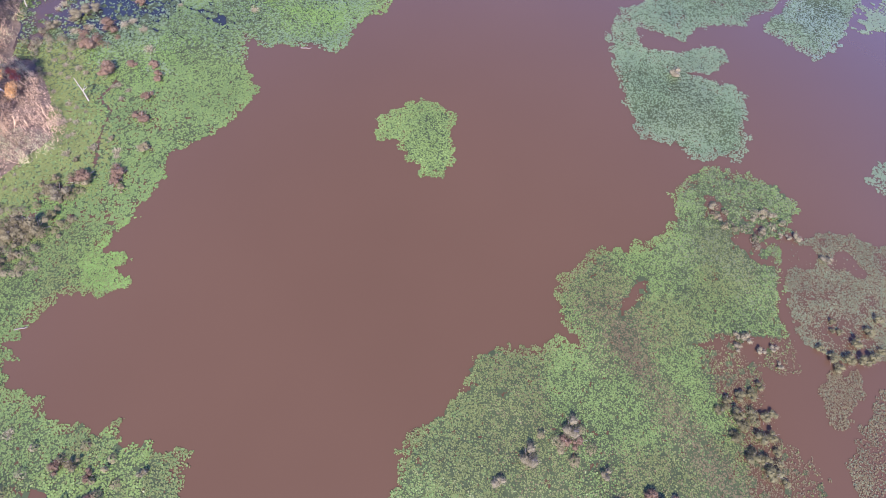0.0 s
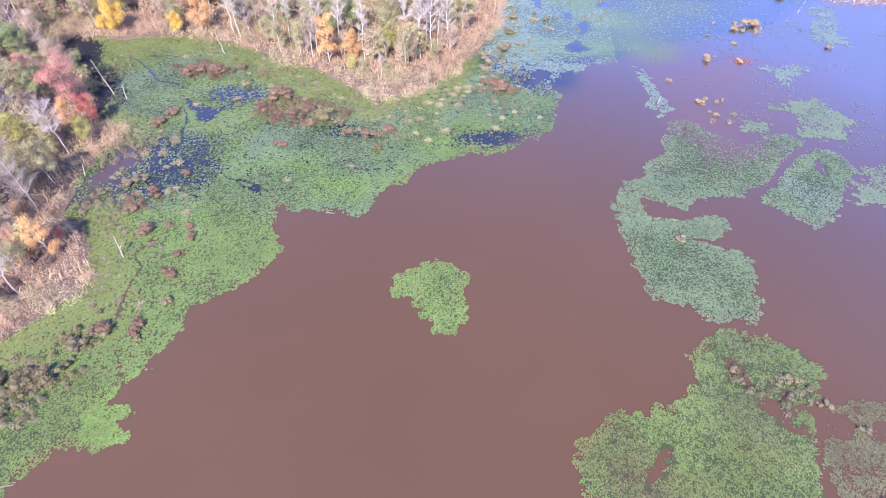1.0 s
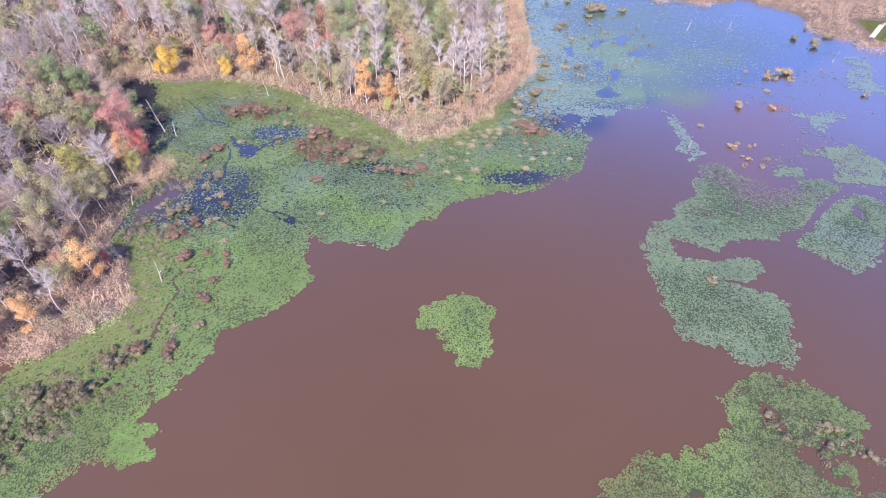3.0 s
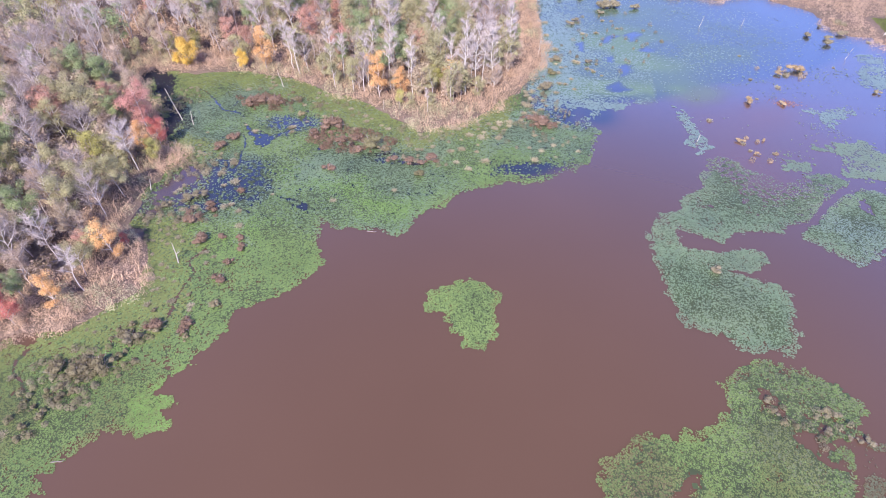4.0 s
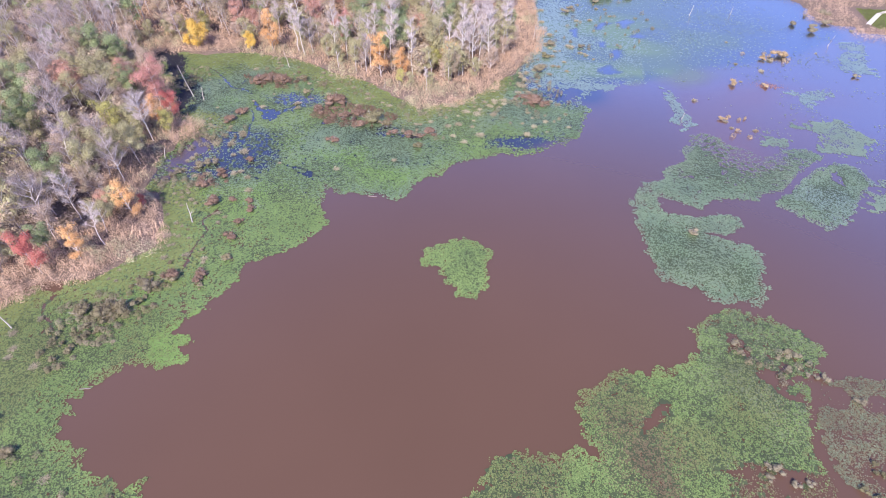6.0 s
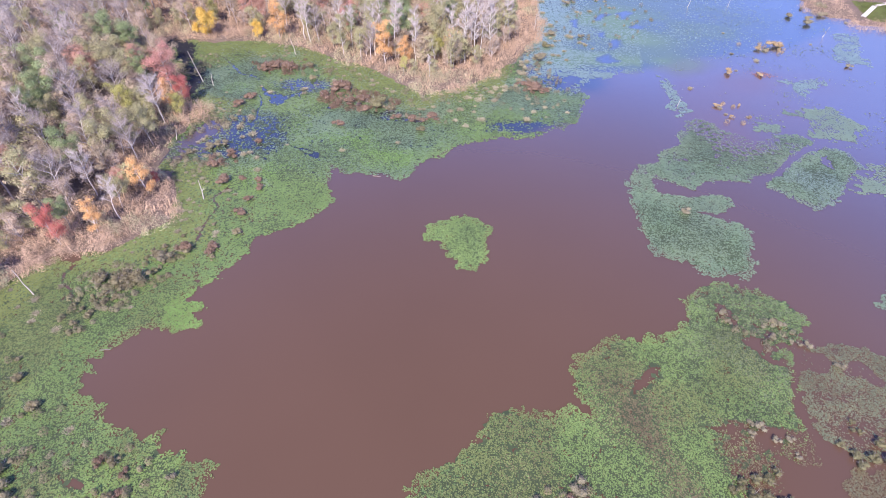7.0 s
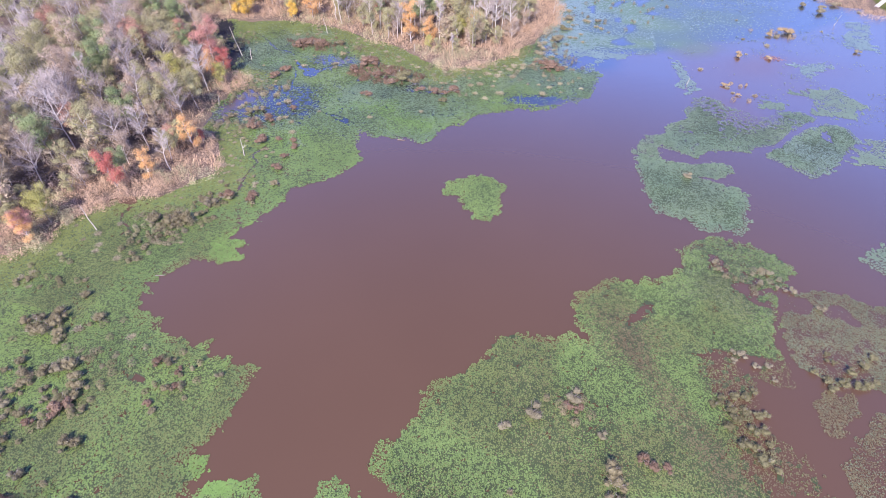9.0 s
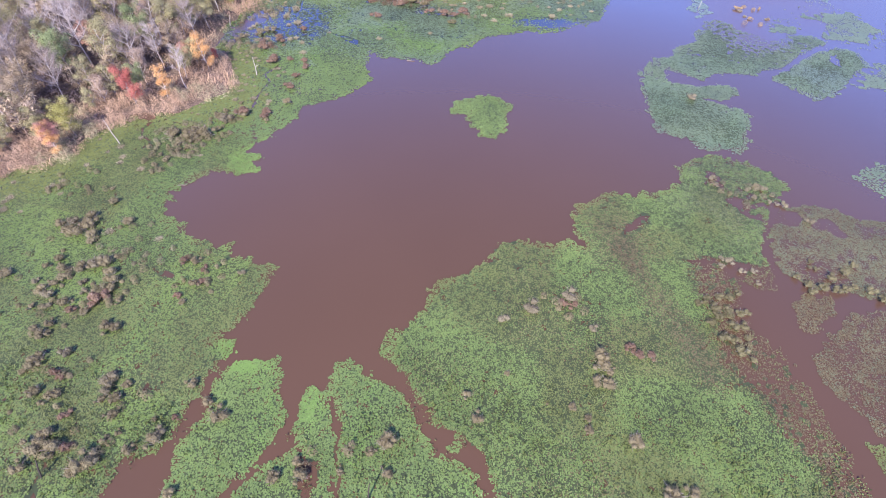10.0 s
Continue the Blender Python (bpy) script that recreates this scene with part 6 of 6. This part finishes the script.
TUFT_OPEN = [(63.4, 132.1, 0.75), (59.9, 125.0, 0.64), (53.6, 118.0, 0.35), (54.4, 128.3, 0.46), (54.8, 142.4, 0.35), (91.7, 158.1, 0.53), (94.1, 158.6, 0.42), (76.8, 139.2, 0.34), (41, 105.6, 0.6), (47, 94.5, 0.4),
             (46.2, 97, 0.5), (51.5, 94.2, 0.35)]
for kind, rows, size in (("brown", WEST_SMALL, 0.42), ("brown", BROWN, 0.9)):
    for sx, sy in rows:
        own = kind if kind != "brown" or rng.random() < 0.62 else ("olive", "rust", "pale", "brown")[rng.integers(4)]
        shrub(own, sx, sy, size * rng.uniform(0.75, 1.2))
        if rng.random() < 0.5:
            a = rng.uniform(0, 2 * math.pi)
            shrub(kind if rng.random() < 0.7 else "pale", sx + 1.3 * size * math.cos(a), sy + 1.3 * size * math.sin(a), size * rng.uniform(0.35, 0.7))


for rows in (HOLLOW_SHRUBS, RING_SHRUBS, CORNER_SHRUBS, CHANNEL_SHRUBS, POINT_SHRUBS, THICKET_SHRUBS, HUMMOCK_SHRUBS, CAPE_SHRUBS):
    for sx, sy, size in rows:
        shrub(("brown", "brown", "brown", "rust", "pale")[rng.integers(5)], sx, sy, size)
shrub("olive", -45.2, -9.7, 0.85)
for kind, rows, flat in (("olive", MUD_SHRUBS, 1.0), ("olive", EAST_SHRUBS, 1.0), ("pale", STRAW_SHRUBS, 0.9), ("brown", SOUTH_SHRUBS, 1.0), ("rust", RUST_SOUTH, 0.9), ("pale", PALE_SOUTH, 1.0),
                         ("rust", RUST_BAY, 0.6), ("rust", RUST_SHORE, 0.75), ("olive", OLIVE_BAY, 0.6), ("brown", BROWN_BAY, 0.8), ("pale", PALE_BAY, 0.7), ("pale", PALE_BANK, 0.8), ("ochre", OCHRE_BAY, 0.7)):
    for sx, sy, half in rows:
        shrub(kind, sx, sy, half / 1.3, flat)


# low scrub round the larger shrubs: middle, reach, number, kind
scrub = {}
SCRUB_SOUTH = [(-50, -8, 10, 10, 40, "brown"), (-38, -24, 9, 7, 24, "brown"), (41, 31.5, 5, 4, 12, "pale"), (-53, 19, 5, 6, 22, "brown"), (-53, 20, 5.5, 7, 26, "pale"),
               (-51, 22, 3.5, 5, 24, "pale"), (-48, 27, 4, 5, 20, "brown"), (-62, 8, 5, 4, 12, "brown"), (-45, -2, 6, 5, 10, "pale"), (-34, -4, 4, 4, 12, "brown"),
               (36, 6, 3, 5, 10, "olive"), (-5, -23, 6, 4, 6, "brown"), (39, 33, 5, 3, 6, "brown"), (15, 3, 3, 3, 8, "brown")]
SCRUB_BAY = [(-44, 96, 13, 4, 34, "brown"), (-22, 88, 9, 4, 16, "pale"), (-33.5, 84, 9.5, 4.6, 130, "rust"), (-57.5, 96.5, 6.5, 4, 60, "rust"), (-17, 79, 5, 2, 10, "pale"), (4, 98, 4, 3, 8, "rust"), (-57, 54, 5, 3, 26, "pale"),
             (-61, 68, 3, 6, 30, "pale"), (-57, 72, 4, 4, 12, "brown"), (-77, 94, 4, 6, 40, "pale"), (-52, 56, 3, 2.5, 14, "rust"), (-60, 46, 4, 4, 20, "pale"), (-57, 98, 8, 5, 14, "rust"),
             (2, 112, 5, 10, 30, "pale"), (4, 98, 9, 12, 42, "pale"), (20, 150, 16, 24, 40, "pale"), (64, 135, 7, 4, 10, "ochre"), (48, 96, 5, 6, 6, "ochre")]
for cx, cy, rx, ry, count, kind in SCRUB_SOUTH + SCRUB_BAY:
    f, a = np.sqrt(rng.random(count)), rng.uniform(0, 2 * math.pi, count)
    sx, sy = cx + rx * f * np.cos(a), cy + ry * f * np.sin(a)
    ok = land_at(sx, sy) < 1.0
    scrub.setdefault(kind, []).append(np.stack([sx[ok], sy[ok]]))
for kind, rows in scrub.items():
    sx, sy = np.concatenate(rows, 1)
    tagged(new("low_scrub", puff_mesh("low_scrub", sx, sy, 0 * sx, SHRUBS[kind], (0.35, 1.0), (0.3, 0.75), 130, (0.035, 0.08))), "low " + {"brown": "brown", "pale": "straw-coloured", "olive": "olive", "rust": "rust-brown", "ochre": "ochre"}[kind] + " scrub between the marsh shrubs", "scrub", kind="stuff")


# ---- straw tufts ----
def tuft_shape(seed):
    r = np.random.default_rng(seed)
    m = 150
    a = r.normal(0, 0.2, (m, 3)) * (1, 1, 0) + (0, 0, -0.05)
    d = r.normal(0, 0.6, (m, 3)) * (1, 1, 0) + (0, 0, 1)
    d /= np.linalg.norm(d, axis=1, keepdims=True)
    mid = a + d * r.uniform(0.25, 0.42, (m, 1))
    b = mid + (d * (1, 1, 0.3) + (0, 0, -0.25)) * r.uniform(0.1, 0.26, (m, 1))
    side = np.cross(d, r.normal(0, 1, (m, 3)))
    side /= np.linalg.norm(side, axis=1, keepdims=True)
    s = Soup()
    s.add(np.stack([a - side * 0.02, mid - side * 0.028, b, mid + side * 0.028], 1), 4)
    return s.mesh("tussock", M_STRAW)


TUFTS = [tuft_shape(300 + i) for i in range(4)]


def tussock(x, y, size):
    ob = new("tussock", TUFTS[rng.integers(4)])
    ob.matrix_world = pose(x, y, 0.0, 0, 0, rng.uniform(0, 360)) @ Matrix.Diagonal((size, size, size * rng.uniform(0.6, 1.0), 1))
    tagged(ob, "pale straw-coloured grass tussock in the marsh", "grass tuft", "marsh tussocks")


for rows in (TUFT_BAY, TUFT_SHORE, TUFT_GRASS, TUFT_FAR, TUFT_OPEN):
    for tx, ty, half in rows:
        tussock(tx, ty, half / 0.46)
x, y = rng.uniform(-90, 20, 9000), rng.uniform(-32, 132, 9000)
d = land_at(x, y)
near_shore = np.exp(-np.abs(d + 3) / 4.0)
k = near_shore * 0.4 * (vnoise(x, y, 5, 81) > 0.45) + 0.10 * (vnoise(x, y, 6, 82) > 0.7) * ((y > 40) | (x < -42))
ok = (rng.random(9000) < k) & (d < -0.2) & (in_stand(NORTH_MARSH, x, y) | in_stand(WEST_MARSH, x, y))
for tx, ty in zip(x[ok][:150], y[ok][:150]):
    tussock(tx, ty, rng.uniform(0.7, 1.5))


# ---- dead wood ----
def snag(x, y, h, lean, turn, forks=2, seed=0, r0=0.11):
    r = np.random.default_rng(seed)
    s = Soup()
    k = 5
    pts = np.column_stack((np.linspace(0, h * math.tan(radians(lean)), k) + r.normal(0, 0.03, k), r.normal(0, 0.04, k), np.linspace(-0.5, h, k)))
    s.tube(pts, np.linspace(r0, r0 * 0.35, k), 6)
    for i in range(forks):
        b = pts[2 + i % 2]
        a = r.uniform(0, 2 * math.pi)
        s.tube(branch(b, (math.cos(a), math.sin(a), 0.9), h * 0.3, 0.3, 3, r), np.linspace(r0 * 0.5, 0.015, 4), 4)
    ob = new("dead_tree", s.mesh("dead_tree", M_DEADWOOD, True))
    ob.matrix_world = pose(x, y, 0, 0, 0, turn)
    tagged(ob, "bleached bare dead tree trunk standing in shallow water", "dead tree")


for i, (sx, sy, h, lean, turn, forks) in enumerate([(-71.6, 85.3, 7.0, 18, 165, 1), (-49.3, 44, 3.2, 25, 120, 3), (47.6, 161.5, 3.0, 12, 20, 0), (81.5, 145.3, 2.6, 30, 40, 1),
                                                     (-62.2, 18.5, 4.8, 12, 170, 0), (37, 96.5, 1.6, 8, 0, 0), (-68.5, 84, 3.0, 10, 100, 0), (-30, 97.5, 2.5, 5, 0, 0),
                                                     (-56, 104, 4.0, 18, 160, 0), (2.5, 133, 4.5, 6, 60, 0), (-64.5, 61, 2.4, 15, 20, 0), (60, 165, 2.2, 4, 0, 0)]):
    snag(sx, sy, h, lean, turn, forks, 700 + i)


M_LOG = bark_material("log_wood", (0.34, 0.27, 0.23), (0.2, 0.16, 0.135))


def log(x, y, length, turn, seed):
    r = np.random.default_rng(seed)
    s = Soup()
    pts = np.column_stack((np.linspace(-length / 2, length / 2, 5), r.normal(0, 0.05, 5), 0.05 + r.normal(0, 0.02, 5)))
    s.tube(pts, np.linspace(0.1, 0.06, 5), 7)
    ob = new("floating_log", s.mesh("floating_log", M_LOG, True))
    ob.matrix_world = pose(x, y, 0, 0, 0, turn)
    tagged(ob, "grey-brown log floating at the edge of lily leaves", "log")


def stick(x, y, h, lean, turn):
    s = Soup()
    s.tube(np.array([(0, 0, -0.4), (h * 0.5 * math.tan(radians(lean)), 0.03, h * 0.5), (h * math.tan(radians(lean)), 0, h)]), np.array([0.1, 0.08, 0.05]), 5)
    ob = new("dead_stick", s.mesh("dead_stick", M_STICK, True))
    ob.matrix_world = pose(x, y, 0, 0, 0, turn)
    tagged(ob, "thin dark dead stick standing among lily leaves", "stick")


stick(-35.5, -32.5, 3.2, 20, 60)
stick(-1.6, -26, 3.4, 10, 60)
log(-46, 11.7, 1.4, 20, 1)
log(-21.5, 56.9, 1.6, 5, 2)


# ---- boardwalk on the far bank ----
def boardwalk(a, b, seed):
    m, t, p = material("weathered_planks")
    info = t.nodes.new("ShaderNodeObjectInfo")
    t.links.new(mix(t, 0.5, ramp(t, info.outputs["Random"], [(0, (0.62, 0.54, 0.43)), (1, (0.78, 0.70, 0.57))]), ramp(t, place_noise(t, 6), [(0.3, (0.58, 0.5, 0.4)), (0.7, (0.76, 0.68, 0.55))])), p.inputs["Base Color"])
    p.inputs["Roughness"].default_value = 0.85
    root = new("boardwalk")
    length = math.hypot(b[0] - a[0], b[1] - a[1])
    root.matrix_world = pose(a[0], a[1], 0.75, 0, 0, math.degrees(math.atan2(b[1] - a[1], b[0] - a[0])))
    bm = bmesh.new()
    bmesh.ops.create_cube(bm, size=1, matrix=Matrix.Diagonal((0.29, 1.3, 0.05, 1)))
    plank = bpy.data.meshes.new("plank")
    bm.to_mesh(plank)
    plank.materials.append(m)
    for i in range(int(length / 0.3)):
        part("plank", plank, root).location = (0.15 + 0.3 * i, 0, 0.025)
    bm = bmesh.new()
    bmesh.ops.create_cube(bm, size=1, matrix=Matrix.Diagonal((0.12, 0.12, 1.6, 1)))
    post = bpy.data.meshes.new("post")
    bm.to_mesh(post)
    post.materials.append(m)
    for i in range(int(length / 2.4) + 1):
        for side in (-0.55, 0.55):
            part("post", post, root).location = (0.1 + 2.4 * i, side, -0.8)
    tagged(root, "pale weathered plank boardwalk at the far bank", "boardwalk")


boardwalk((97.6, 162.6), (104.4, 173), 1)
boardwalk((104.9, 173.3), (122, 186), 2)
